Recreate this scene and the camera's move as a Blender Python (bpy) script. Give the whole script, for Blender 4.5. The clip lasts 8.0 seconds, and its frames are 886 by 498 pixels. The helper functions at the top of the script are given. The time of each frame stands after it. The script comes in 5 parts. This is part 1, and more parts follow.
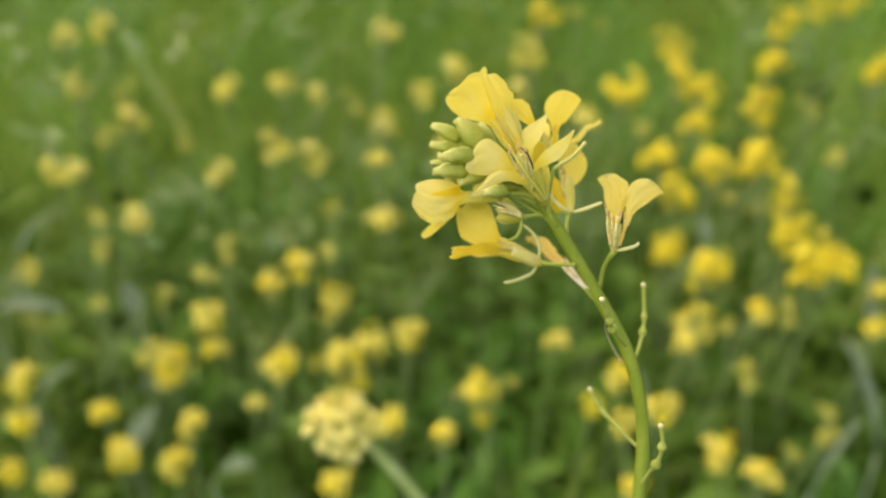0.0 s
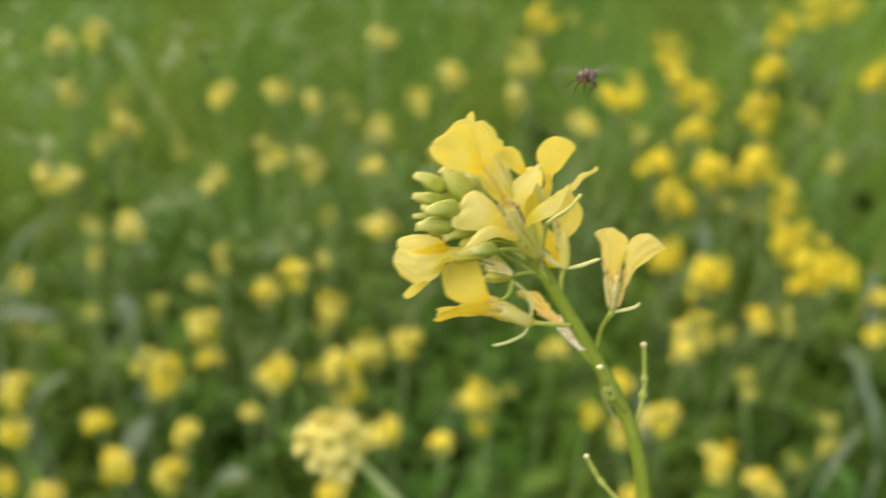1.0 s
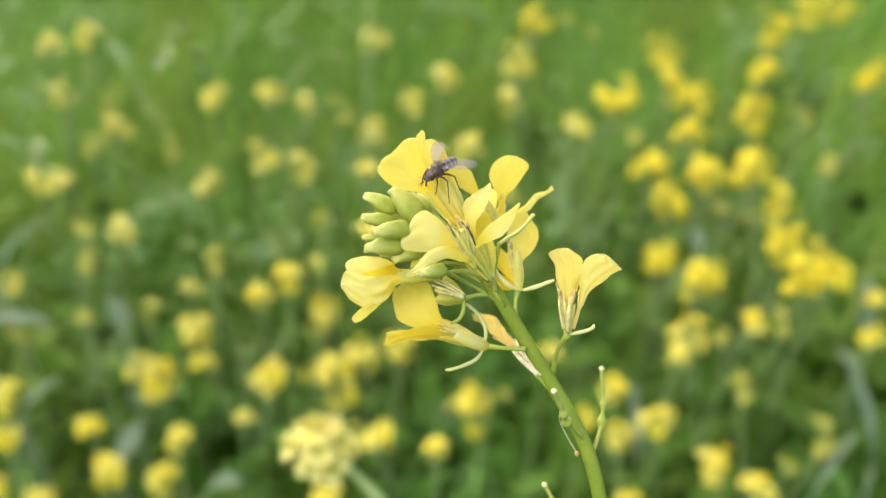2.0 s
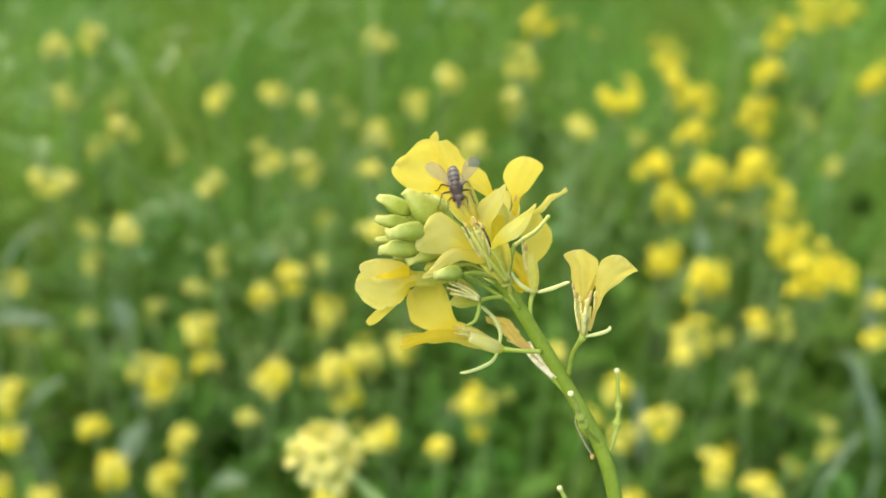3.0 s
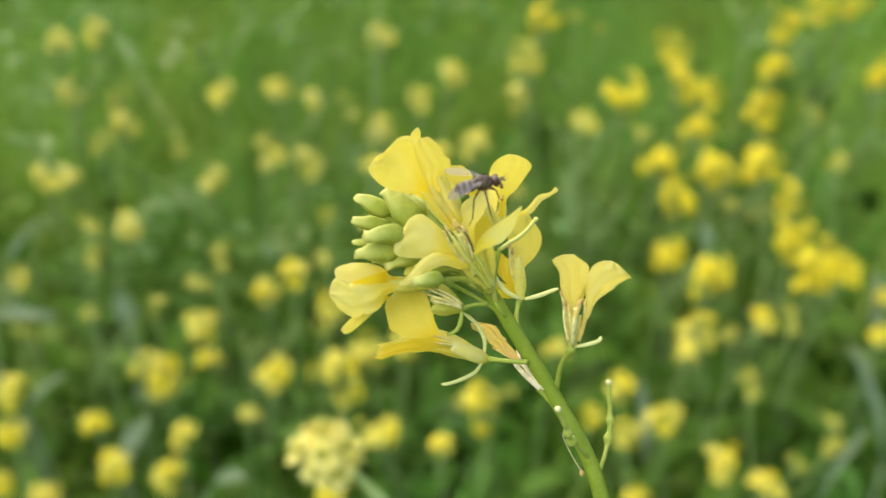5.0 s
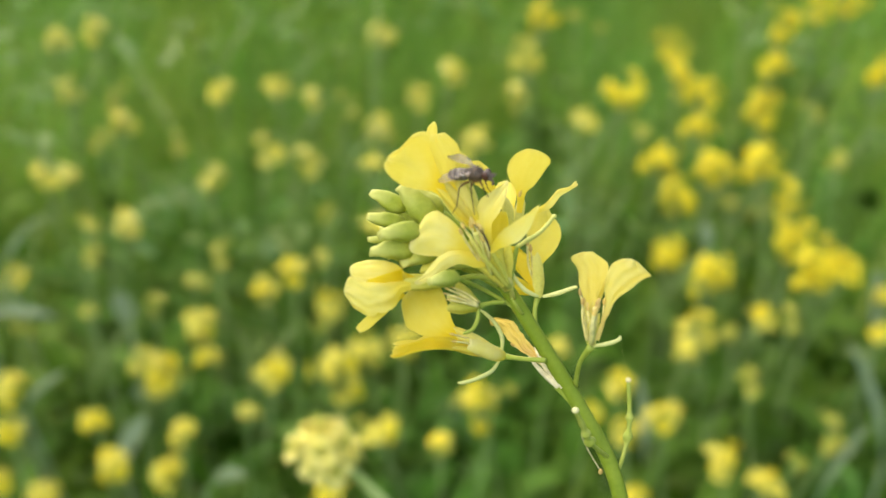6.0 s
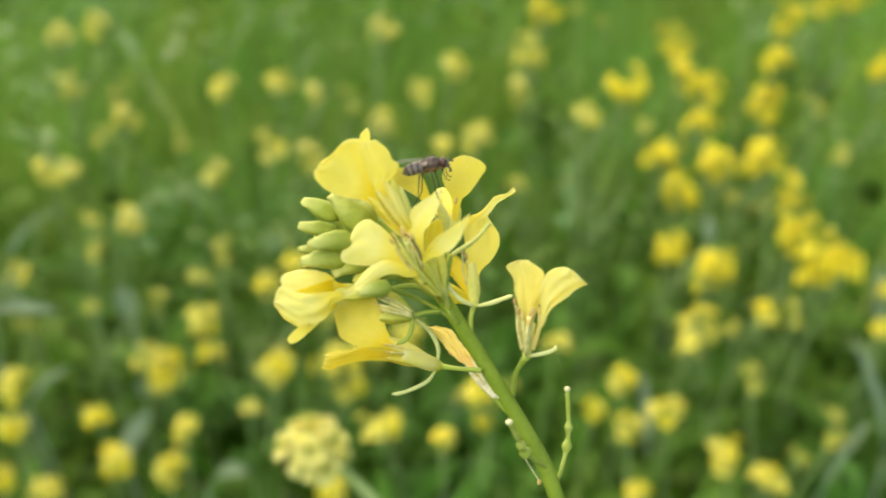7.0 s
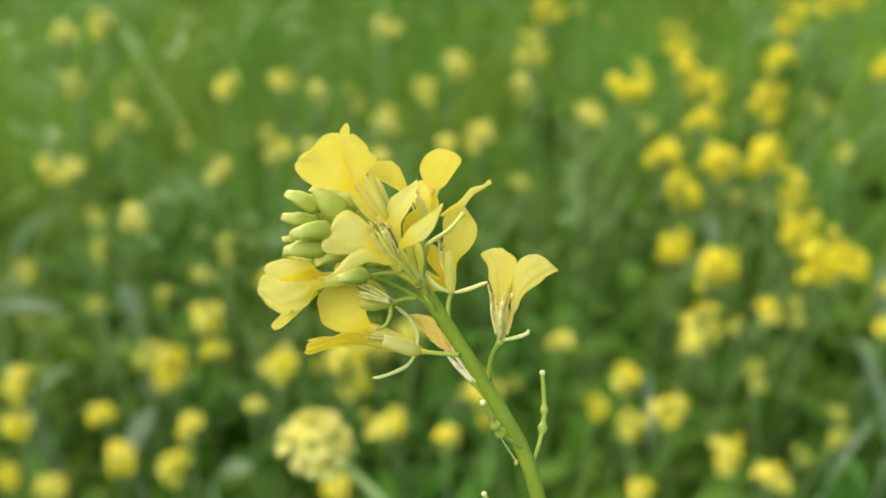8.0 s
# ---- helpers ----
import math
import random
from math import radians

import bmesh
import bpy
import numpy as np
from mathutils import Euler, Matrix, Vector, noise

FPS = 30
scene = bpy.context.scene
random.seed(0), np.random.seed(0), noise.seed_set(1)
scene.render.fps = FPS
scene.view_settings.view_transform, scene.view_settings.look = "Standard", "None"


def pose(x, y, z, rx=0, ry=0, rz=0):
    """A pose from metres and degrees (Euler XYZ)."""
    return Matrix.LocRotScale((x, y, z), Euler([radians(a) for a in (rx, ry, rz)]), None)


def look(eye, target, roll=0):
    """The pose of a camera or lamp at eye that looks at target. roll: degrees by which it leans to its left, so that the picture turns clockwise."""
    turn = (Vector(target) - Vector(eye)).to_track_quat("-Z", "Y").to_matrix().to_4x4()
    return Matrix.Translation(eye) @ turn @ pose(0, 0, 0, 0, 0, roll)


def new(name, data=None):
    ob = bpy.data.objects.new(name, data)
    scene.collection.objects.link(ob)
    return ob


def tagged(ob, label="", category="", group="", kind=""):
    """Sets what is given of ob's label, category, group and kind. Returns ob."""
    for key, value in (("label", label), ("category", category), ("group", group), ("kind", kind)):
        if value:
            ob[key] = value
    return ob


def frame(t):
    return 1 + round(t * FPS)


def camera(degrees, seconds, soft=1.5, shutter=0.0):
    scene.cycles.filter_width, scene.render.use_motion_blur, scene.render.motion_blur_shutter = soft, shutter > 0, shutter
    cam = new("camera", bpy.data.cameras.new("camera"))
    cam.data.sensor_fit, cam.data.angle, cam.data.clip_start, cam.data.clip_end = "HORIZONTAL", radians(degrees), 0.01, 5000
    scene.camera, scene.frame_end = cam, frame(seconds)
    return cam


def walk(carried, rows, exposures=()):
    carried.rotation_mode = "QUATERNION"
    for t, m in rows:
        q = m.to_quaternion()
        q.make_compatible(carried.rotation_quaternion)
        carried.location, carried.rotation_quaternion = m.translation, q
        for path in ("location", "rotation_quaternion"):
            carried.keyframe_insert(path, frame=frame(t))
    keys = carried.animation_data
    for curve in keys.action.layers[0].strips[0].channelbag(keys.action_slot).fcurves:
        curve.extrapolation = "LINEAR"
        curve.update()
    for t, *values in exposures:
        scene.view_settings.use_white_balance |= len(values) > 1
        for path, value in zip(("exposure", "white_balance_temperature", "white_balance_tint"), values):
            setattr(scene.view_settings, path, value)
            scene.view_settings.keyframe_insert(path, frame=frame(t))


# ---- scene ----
# ---- camera and its walk ----
cam = camera(45, 8.0, soft=1.25, shutter=0.5)
cam.data.dof.use_dof = True
cam.data.dof.focus_distance = 0.1445
cam.data.dof.aperture_fstop = cam.data.lens / 2.72
walk(cam, [
    (0, pose(0.00083, -0.01296, 1.05762, 57.470, 0.045, 0.204)), (0.5, pose(-0.00447, -0.01282, 1.05840, 57.619, -0.090, -0.193)),
    (1, pose(0.00017, -0.00636, 1.05351, 57.893, 0.018, -0.015)), (1.5, pose(-0.00169, -0.00032, 1.05454, 57.750, -0.157, -0.441)),
    (3, pose(0.00010, -0.00302, 1.05151, 58.090, -0.007, -0.176)), (3.5, pose(0.00000, 0.00000, 1.05000, 58.000, -0.000, 0.000)),
    (4, pose(0.00238, -0.00027, 1.05086, 57.881, 0.118, 0.092)), (4.5, pose(0.00325, 0.00081, 1.05019, 57.856, 0.186, 0.132)),
    (6, pose(0.00370, 0.00119, 1.04708, 57.840, 0.139, 0.144)), (6.5, pose(0.00542, 0.00220, 1.04819, 57.640, 0.218, 0.186)),
    (7, pose(0.00354, 0.00234, 1.04874, 57.463, 0.275, 0.199)), (7.5, pose(0.00369, 0.00036, 1.04901, 57.458, 0.381, 0.344)),
    (8, pose(0.00246, 0.00068, 1.04935, 57.400, 0.308, 0.329)),
], exposures=[(0.0, 0.95, 7700, 14), (1.0, 0.94, 7550, 15), (1.5, 1.31, 6900, 19), (2.0, 1.30, 6900, 10), (3.0, 1.29, 6950, 0), (3.5, 1.15, 7000, 0), (4.5, 1.09, 7150, 0), (6.0, 1.10, 7400, 0), (8.0, 1.08, 7450, -4)])

# ---- world and sun: bright overcast ----
SUN_HEIGHT, SUN_SIDE = radians(44), radians(-28)
world = bpy.data.worlds.new("sky")
world.use_nodes = True
scene.world = world
sky = world.node_tree.nodes.new("ShaderNodeTexSky")
sky.sky_type = "NISHITA"
sky.sun_disc = False
sky.sun_elevation, sky.sun_rotation = SUN_HEIGHT, SUN_SIDE
sky.air_density, sky.dust_density = 1.0, 4.0
back = world.node_tree.nodes["Background"]
back.inputs["Strength"].default_value = 0.15
world.node_tree.links.new(sky.outputs[0], back.inputs["Color"])
sun = new("sun", bpy.data.lights.new("sun", "SUN"))
sun.data.energy, sun.data.angle, sun.data.color = 1.15, radians(34), (1.0, 0.96, 0.88)
way = Vector((math.cos(SUN_HEIGHT) * math.sin(SUN_SIDE), -math.cos(SUN_HEIGHT) * math.cos(SUN_SIDE), math.sin(SUN_HEIGHT)))
sun.matrix_world = look(way * 20, (0, 0, 0))


# ---- materials ----
def shader(name):
    """A node material with its tree, its Principled shader and a way to add nodes."""
    m = bpy.data.materials.new(name)
    m.use_nodes = True
    tree = m.node_tree
    return m, tree, tree.nodes["Principled BSDF"]


def node(tree, kind, **settings):
    n = tree.nodes.new(kind)
    for key, value in settings.items():
        n.inputs[key].default_value = value
    return n


def ramp(tree, source, stops):
    r = tree.nodes.new("ShaderNodeValToRGB")
    while len(r.color_ramp.elements) < len(stops):
        r.color_ramp.elements.new(0.5)
    for e, (at, colour) in zip(r.color_ramp.elements, stops):
        e.position, e.color = at, (*colour, 1)
    tree.links.new(source, r.inputs["Fac"])
    return r.outputs["Color"]


def mixed(tree, a, b, fac, mode="MIX"):
    n = tree.nodes.new("ShaderNodeMix")
    n.data_type, n.blend_type = "RGBA", mode
    for socket, value in ((0, fac), (6, a), (7, b)):
        if isinstance(value, bpy.types.NodeSocket):
            tree.links.new(value, n.inputs[socket])
        else:
            n.inputs[socket].default_value = value if socket == 0 else (*value, 1)
    return n.outputs[2]


def bump(tree, p, height, strength, distance):
    b = node(tree, "ShaderNodeBump", Strength=strength, Distance=distance)
    tree.links.new(height, b.inputs["Height"])
    tree.links.new(b.outputs["Normal"], p.inputs["Normal"])
    return b.outputs["Normal"]


def thin_leafy(tree, p, colour, share, warm=(1, 1, 1)):
    """Lets part of the light through, as petals and leaves do."""
    out = tree.nodes["Material Output"]
    t = tree.nodes.new("ShaderNodeBsdfTranslucent")
    tree.links.new(mixed(tree, colour, warm, 1.0, "MULTIPLY"), t.inputs["Color"])
    m = node(tree, "ShaderNodeMixShader", Fac=share)
    tree.links.new(p.outputs[0], m.inputs[1])
    tree.links.new(t.outputs[0], m.inputs[2])
    tree.links.new(m.outputs[0], out.inputs["Surface"])


def petal_material(name, blade, claw, edge, share=0.4):
    """Petal skin: the claw end deeper, the blade paler, fine veins that fan from the claw."""
    m, tree, p = shader(name)
    uv = tree.nodes.new("ShaderNodeUVMap")
    uv.uv_map = "along"
    split = tree.nodes.new("ShaderNodeSeparateXYZ")
    tree.links.new(uv.outputs[0], split.inputs[0])
    colour = ramp(tree, split.outputs[0], [(0.0, claw), (0.2, claw), (0.45, blade), (0.9, blade), (1.0, edge)])
    obj = tree.nodes.new("ShaderNodeTexCoord")
    blot = node(tree, "ShaderNodeTexNoise", Scale=420, Detail=3, Roughness=0.6)
    tree.links.new(obj.outputs["Object"], blot.inputs["Vector"])
    colour = mixed(tree, colour, ramp(tree, blot.outputs["Fac"], [(0.3, (0.97, 0.945, 0.62)), (0.7, (1, 1, 1))]), 0.7, "MULTIPLY")
    rnd = tree.nodes.new("ShaderNodeObjectInfo")
    colour = mixed(tree, colour, ramp(tree, rnd.outputs["Random"], [(0.0, (0.98, 0.955, 0.8)), (1.0, (1, 1, 1))]), 0.8, "MULTIPLY")
    # deeper streaks that run out from the claw
    stretch = tree.nodes.new("ShaderNodeMapping")
    stretch.inputs["Scale"].default_value = (1.1, 6.5, 1)
    tree.links.new(uv.outputs[0], stretch.inputs["Vector"])
    shift = tree.nodes.new("ShaderNodeVectorMath")
    tree.links.new(stretch.outputs[0], shift.inputs[0])
    tree.links.new(rnd.outputs["Random"], shift.inputs[1])
    streak = node(tree, "ShaderNodeTexNoise", Scale=1.0, Detail=4, Roughness=0.6)
    tree.links.new(shift.outputs[0], streak.inputs["Vector"])
    colour = mixed(tree, colour, ramp(tree, streak.outputs["Fac"], [(0.36, (0.98, 0.95, 0.62)), (0.64, (1, 1, 1))]), 0.3, "MULTIPLY")
    wave = node(tree, "ShaderNodeTexWave", Scale=4.2, Distortion=2.5, Detail=2)
    wave.inputs["Detail Scale"].default_value = 2.0
    wave.bands_direction = "Y"
    tree.links.new(uv.outputs[0], wave.inputs["Vector"])
    colour = mixed(tree, colour, ramp(tree, wave.outputs["Fac"], [(0.0, (0.98, 0.95, 0.7)), (0.3, (1, 1, 1))]), 0.16, "MULTIPLY")
    tree.links.new(colour, p.inputs["Base Color"])
    p.inputs["Roughness"].default_value = 0.55
    p.inputs["Specular IOR Level"].default_value = 0.25
    bump(tree, p, wave.outputs["Fac"], 0.06, 0.00005)
    thin_leafy(tree, p, colour, share)
    return m


def green_material(name, dark, light, scale, share=0.0, rough=0.5, stripe=None):
    """Plant skin with two scales of mottling; share lets light through leaves."""
    m, tree, p = shader(name)
    obj = tree.nodes.new("ShaderNodeTexCoord")
    n1 = node(tree, "ShaderNodeTexNoise", Scale=scale, Detail=4, Roughness=0.6)
    tree.links.new(obj.outputs["Object"], n1.inputs["Vector"])
    colour = ramp(tree, n1.outputs["Fac"], [(0.3, dark), (0.7, light)])
    n2 = node(tree, "ShaderNodeTexNoise", Scale=scale * 9, Detail=2)
    tree.links.new(obj.outputs["Object"], n2.inputs["Vector"])
    colour = mixed(tree, colour, ramp(tree, n2.outputs["Fac"], [(0.35, (0.88, 0.90, 0.86)), (0.65, (1, 1, 1))]), 0.8, "MULTIPLY")
    rnd = tree.nodes.new("ShaderNodeObjectInfo")
    colour = mixed(tree, colour, ramp(tree, rnd.outputs["Random"], [(0.0, (0.85, 0.9, 0.8)), (1.0, (1, 1, 1))]), 0.8, "MULTIPLY")
    if stripe:
        uv = tree.nodes.new("ShaderNodeUVMap")
        uv.uv_map = "along"
        split = tree.nodes.new("ShaderNodeSeparateXYZ")
        tree.links.new(uv.outputs[0], split.inputs[0])
        colour = mixed(tree, colour, stripe, ramp(tree, split.outputs[0], [(0.45, (0, 0, 0)), (1.0, (0.75, 0.75, 0.75))]))
    tree.links.new(colour, p.inputs["Base Color"])
    p.inputs["Roughness"].default_value = rough
    p.inputs["Specular IOR Level"].default_value = 0.2
    bump(tree, p, n2.outputs["Fac"], 0.25, 0.07 / (scale * 9))
    if share:
        thin_leafy(tree, p, colour, share)
    return m


def sward_material(name, stops, share, spec=0.15):
    """Grass and herbage: each blade its own green."""
    m, tree, p = shader(name)
    geo = tree.nodes.new("ShaderNodeNewGeometry")
    colour = ramp(tree, geo.outputs["Random Per Island"], stops)
    obj = tree.nodes.new("ShaderNodeTexCoord")
    n1 = node(tree, "ShaderNodeTexNoise", Scale=1.7, Detail=3)
    tree.links.new(obj.outputs["Object"], n1.inputs["Vector"])
    colour = mixed(tree, colour, ramp(tree, n1.outputs["Fac"], [(0.3, (0.65, 0.72, 0.6)), (0.7, (1, 1, 1))]), 0.9, "MULTIPLY")
    # patches of olive and of blue-green growth
    n2 = node(tree, "ShaderNodeTexNoise", Scale=4.5, Detail=2)
    tree.links.new(obj.outputs["Object"], n2.inputs["Vector"])
    colour = mixed(tree, colour, ramp(tree, n2.outputs["Fac"], [(0.36, (1.0, 0.88, 0.50)), (0.64, (0.76, 0.97, 0.9))]), 0.9, "MULTIPLY")
    tree.links.new(colour, p.inputs["Base Color"])
    p.inputs["Roughness"].default_value = 0.6
    p.inputs["Specular IOR Level"].default_value = spec
    thin_leafy(tree, p, colour, share)
    return m


def plain_material(name, colour, rough=0.5, spec=0.3, scale=900, dark=0.7, metallic=0.0):
    m, tree, p = shader(name)
    obj = tree.nodes.new("ShaderNodeTexCoord")
    n = node(tree, "ShaderNodeTexNoise", Scale=scale, Detail=3)
    tree.links.new(obj.outputs["Object"], n.inputs["Vector"])
    low = tuple(c * dark for c in colour)
    tree.links.new(ramp(tree, n.outputs["Fac"], [(0.35, low), (0.65, colour)]), p.inputs["Base Color"])
    p.inputs["Roughness"].default_value, p.inputs["Metallic"].default_value = rough, metallic
    p.inputs["Specular IOR Level"].default_value = spec
    bump(tree, p, n.outputs["Fac"], 0.3, 0.00005)
    return m


PETAL = petal_material("petal_fresh", (0.91, 0.835, 0.26), (0.89, 0.77, 0.11), (0.92, 0.86, 0.37), 0.42)
PETAL_LIGHT = petal_material("petal_light", (0.90, 0.85, 0.39), (0.89, 0.79, 0.17), (0.91, 0.87, 0.50), 0.36)
PETAL_OLD = petal_material("petal_old", (0.90, 0.82, 0.33), (0.89, 0.77, 0.38), (0.93, 0.87, 0.45), 0.40)
PETAL_DEEP = petal_material("petal_deep", (0.90, 0.78, 0.11), (0.88, 0.73, 0.07), (0.91, 0.82, 0.20), 0.38)
# drooping lip: shade on its underside put into a deeper gold
PETAL_LIP_SHADED = petal_material("petal_lip_shaded", (0.88, 0.755, 0.13), (0.88, 0.77, 0.19), (0.91, 0.83, 0.28), 0.40)
PETAL_WITHER = petal_material("petal_withered", (0.76, 0.645, 0.24), (0.74, 0.57, 0.26), (0.79, 0.69, 0.31), 0.35)
PETAL_FIELD = petal_material("petal_field", (0.94, 0.80, 0.065), (0.88, 0.72, 0.085), (0.95, 0.85, 0.15), 0.3)
PETAL_SOFT = petal_material("petal_soft", (0.92, 0.83, 0.20), (0.84, 0.74, 0.16), (0.94, 0.87, 0.30), 0.3)
PETAL_CREAM = petal_material("petal_cream", (0.92, 0.85, 0.32), (0.86, 0.77, 0.22), (0.94, 0.88, 0.42), 0.3)
PETAL_PALE = petal_material("petal_pale", (0.76, 0.70, 0.20), (0.64, 0.60, 0.18), (0.78, 0.73, 0.27), 0.3)
SEPAL = green_material("sepal_skin", (0.76, 0.73, 0.16), (0.84, 0.79, 0.22), 260, 0.35, stripe=(0.86, 0.80, 0.26))
SEPAL_PALE = green_material("sepal_faded", (0.83, 0.77, 0.22), (0.88, 0.82, 0.30), 260, 0.25, stripe=(0.88, 0.82, 0.33))
SEPAL_GOLD = green_material("sepal_gold", (0.84, 0.78, 0.17), (0.90, 0.84, 0.24), 260, 0.35)
SEPAL_CREAM = green_material("sepal_cream", (0.83, 0.80, 0.34), (0.89, 0.86, 0.44), 260, 0.2)
BUD = green_material("bud_skin", (0.44, 0.50, 0.085), (0.58, 0.61, 0.14), 300, 0.3, stripe=(0.78, 0.76, 0.28))
STEM = green_material("stem_skin", (0.21, 0.285, 0.030), (0.29, 0.355, 0.048), 160, 0.0, 0.45)
PEDICEL = green_material("pedicel_skin", (0.31, 0.38, 0.06), (0.41, 0.46, 0.10), 200, 0.0, 0.45)
PISTIL = green_material("pistil_skin", (0.62, 0.60, 0.16), (0.74, 0.70, 0.24), 260, 0.0, 0.5)
NEAR_STEM = green_material("near_stem", (0.40, 0.50, 0.18), (0.52, 0.60, 0.27), 60, 0.0, 0.5)
POD = green_material("pod_skin", (0.34, 0.40, 0.07), (0.50, 0.52, 0.14), 320, 0.0, 0.42)
STIGMA = plain_material("stigma", (0.82, 0.76, 0.42), 0.7)
FILAMENT = plain_material("filament", (0.88, 0.78, 0.34), 0.6, 0.2)
ANTHER = plain_material("anther", (0.84, 0.62, 0.20), 0.8, 0.1)
ANTHER_DRY = plain_material("anther_dry", (0.66, 0.46, 0.17), 0.8, 0.1)
DARK = plain_material("dark_thread", (0.06, 0.05, 0.035), 0.7, 0.2)
DRY = plain_material("dry_stalk", (0.78, 0.70, 0.48), 0.7, 0.2)
FIELD_STEM = green_material("field_stem", (0.18, 0.28, 0.09), (0.30, 0.39, 0.17), 30, 0.0, 0.5)
FIELD_LEAF = green_material("field_leaf", (0.085, 0.195, 0.022), (0.165, 0.285, 0.046), 40, 0.3, 0.55)
STALK = green_material("stalk_skin", (0.24, 0.34, 0.12), (0.36, 0.44, 0.21), 40, 0.2, 0.5)
# grey-green leaf skin made paler still, sky glint included in the colour
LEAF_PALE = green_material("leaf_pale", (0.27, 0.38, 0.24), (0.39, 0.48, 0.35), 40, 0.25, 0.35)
FIELD_BUD = green_material("field_bud", (0.35, 0.40, 0.07), (0.48, 0.50, 0.10), 60, 0.0)
SWARD = sward_material("sward", [(0.0, (0.125, 0.26, 0.033)), (0.4, (0.205, 0.375, 0.053)), (0.8, (0.31, 0.47, 0.095)), (0.93, (0.33, 0.45, 0.12)), (1.0, (0.46, 0.52, 0.25))], 0.3, 0.25)
HERB = sward_material("herbage", [(0.0, (0.058, 0.14, 0.013)), (0.6, (0.098, 0.207, 0.023)), (0.9, (0.155, 0.265, 0.055)), (1.0, (0.24, 0.33, 0.15))], 0.3, 0.15)

HERB_SILVER = sward_material("herbage_silver", [(0.0, (0.10, 0.21, 0.045)), (0.6, (0.16, 0.28, 0.09)), (1.0, (0.34, 0.43, 0.25))], 0.3, 0.3)


def soil_material():
    m, tree, p = shader("soil")
    obj = tree.nodes.new("ShaderNodeTexCoord")
    n1 = node(tree, "ShaderNodeTexNoise", Scale=3, Detail=8, Roughness=0.65)
    n2 = node(tree, "ShaderNodeTexNoise", Scale=45, Detail=6, Roughness=0.7)
    for n in (n1, n2):
        tree.links.new(obj.outputs["Object"], n.inputs["Vector"])
    moss = ramp(tree, n2.outputs["Fac"], [(0.3, (0.03, 0.06, 0.012)), (0.7, (0.09, 0.15, 0.03))])
    earth = ramp(tree, n2.outputs["Fac"], [(0.3, (0.05, 0.035, 0.02)), (0.7, (0.11, 0.08, 0.05))])
    colour = mixed(tree, moss, earth, ramp(tree, n1.outputs["Fac"], [(0.55, (0, 0, 0)), (0.72, (1, 1, 1))]))
    tree.links.new(colour, p.inputs["Base Color"])
    p.inputs["Roughness"].default_value = 0.95
    bump(tree, p, n2.outputs["Fac"], 0.8, 0.02)
    return m


# ---- shaping tools ----
def finish(name, bm, material, parent=None, label=""):
    """Links a bmesh as one mesh object."""
    mesh = bpy.data.meshes.new(name)
    for face in bm.faces:
        face.smooth = True
    bm.to_mesh(mesh)
    bm.free()
    for m in material if isinstance(material, (list, tuple)) else [material]:
        mesh.materials.append(m)
    ob = new(name, mesh)
    if parent:
        ob.parent = parent
    return tagged(ob, label)


def part(name, bm, material, parent, label=""):
    return finish(name, bm, material, parent, label)


def spline(points, steps):
    """A smooth line through points (Vectors)."""
    pts = [points[0] * 2 - points[1], *points, points[-1] * 2 - points[-2]]
    line = []
    for i in range(1, len(pts) - 2):
        a, b, c, d = pts[i - 1:i + 3]
        for k in range(steps):
            t = k / steps
            line.append(0.5 * ((2 * b) + (c - a) * t + (2 * a - 5 * b + 4 * c - d) * t * t + (3 * b - a - 3 * c + d) * t ** 3))
    line.append(points[-1].copy())
    return line


def tube(bm, points, radii, sides=10, steps=6, groove=0.0, ridges=4, mat=0):
    """A round stalk through points; radii are given at even steps along it. groove: depth of lengthwise furrows."""
    line = spline([Vector(p) for p in points], steps)
    uv = bm.loops.layers.uv.verify()
    n = len(line)
    side = None
    rings = []
    for i, p in enumerate(line):
        ahead = (line[min(i + 1, n - 1)] - line[max(i - 1, 0)]).normalized()
        if side is None:
            side = ahead.orthogonal().normalized()
        side = (side - ahead * side.dot(ahead)).normalized()
        other = ahead.cross(side)
        at = i / (n - 1) * (len(radii) - 1)
        k = min(int(at), len(radii) - 2)
        r = radii[k] + (radii[k + 1] - radii[k]) * (at - k)
        ring = []
        for j in range(sides):
            a = 2 * math.pi * j / sides
            rr = r * (1 - groove * (0.5 + 0.5 * math.cos(ridges * a)))
            ring.append(bm.verts.new(p + side * math.cos(a) * rr + other * math.sin(a) * rr))
        rings.append(ring)
    for i in range(n - 1):
        for j in range(sides):
            f = bm.faces.new((rings[i][j], rings[i][(j + 1) % sides], rings[i + 1][(j + 1) % sides], rings[i + 1][j]))
            f.material_index = mat
            for loop, (s, v) in zip(f.loops, ((i, j), (i, j + 1), (i + 1, j + 1), (i + 1, j))):
                loop[uv].uv = (s / (n - 1), v / sides)
    for ring, turn in ((rings[0], -1), (rings[-1], 1)):
        f = bm.faces.new(ring[::turn])
        f.material_index = mat
        for loop in f.loops:
            loop[uv].uv = (0.0 if turn < 0 else 1.0, 0.5)
    return line


def named_uv(ob):
    for layer in ob.data.uv_layers:
        layer.name = "along"
    return ob


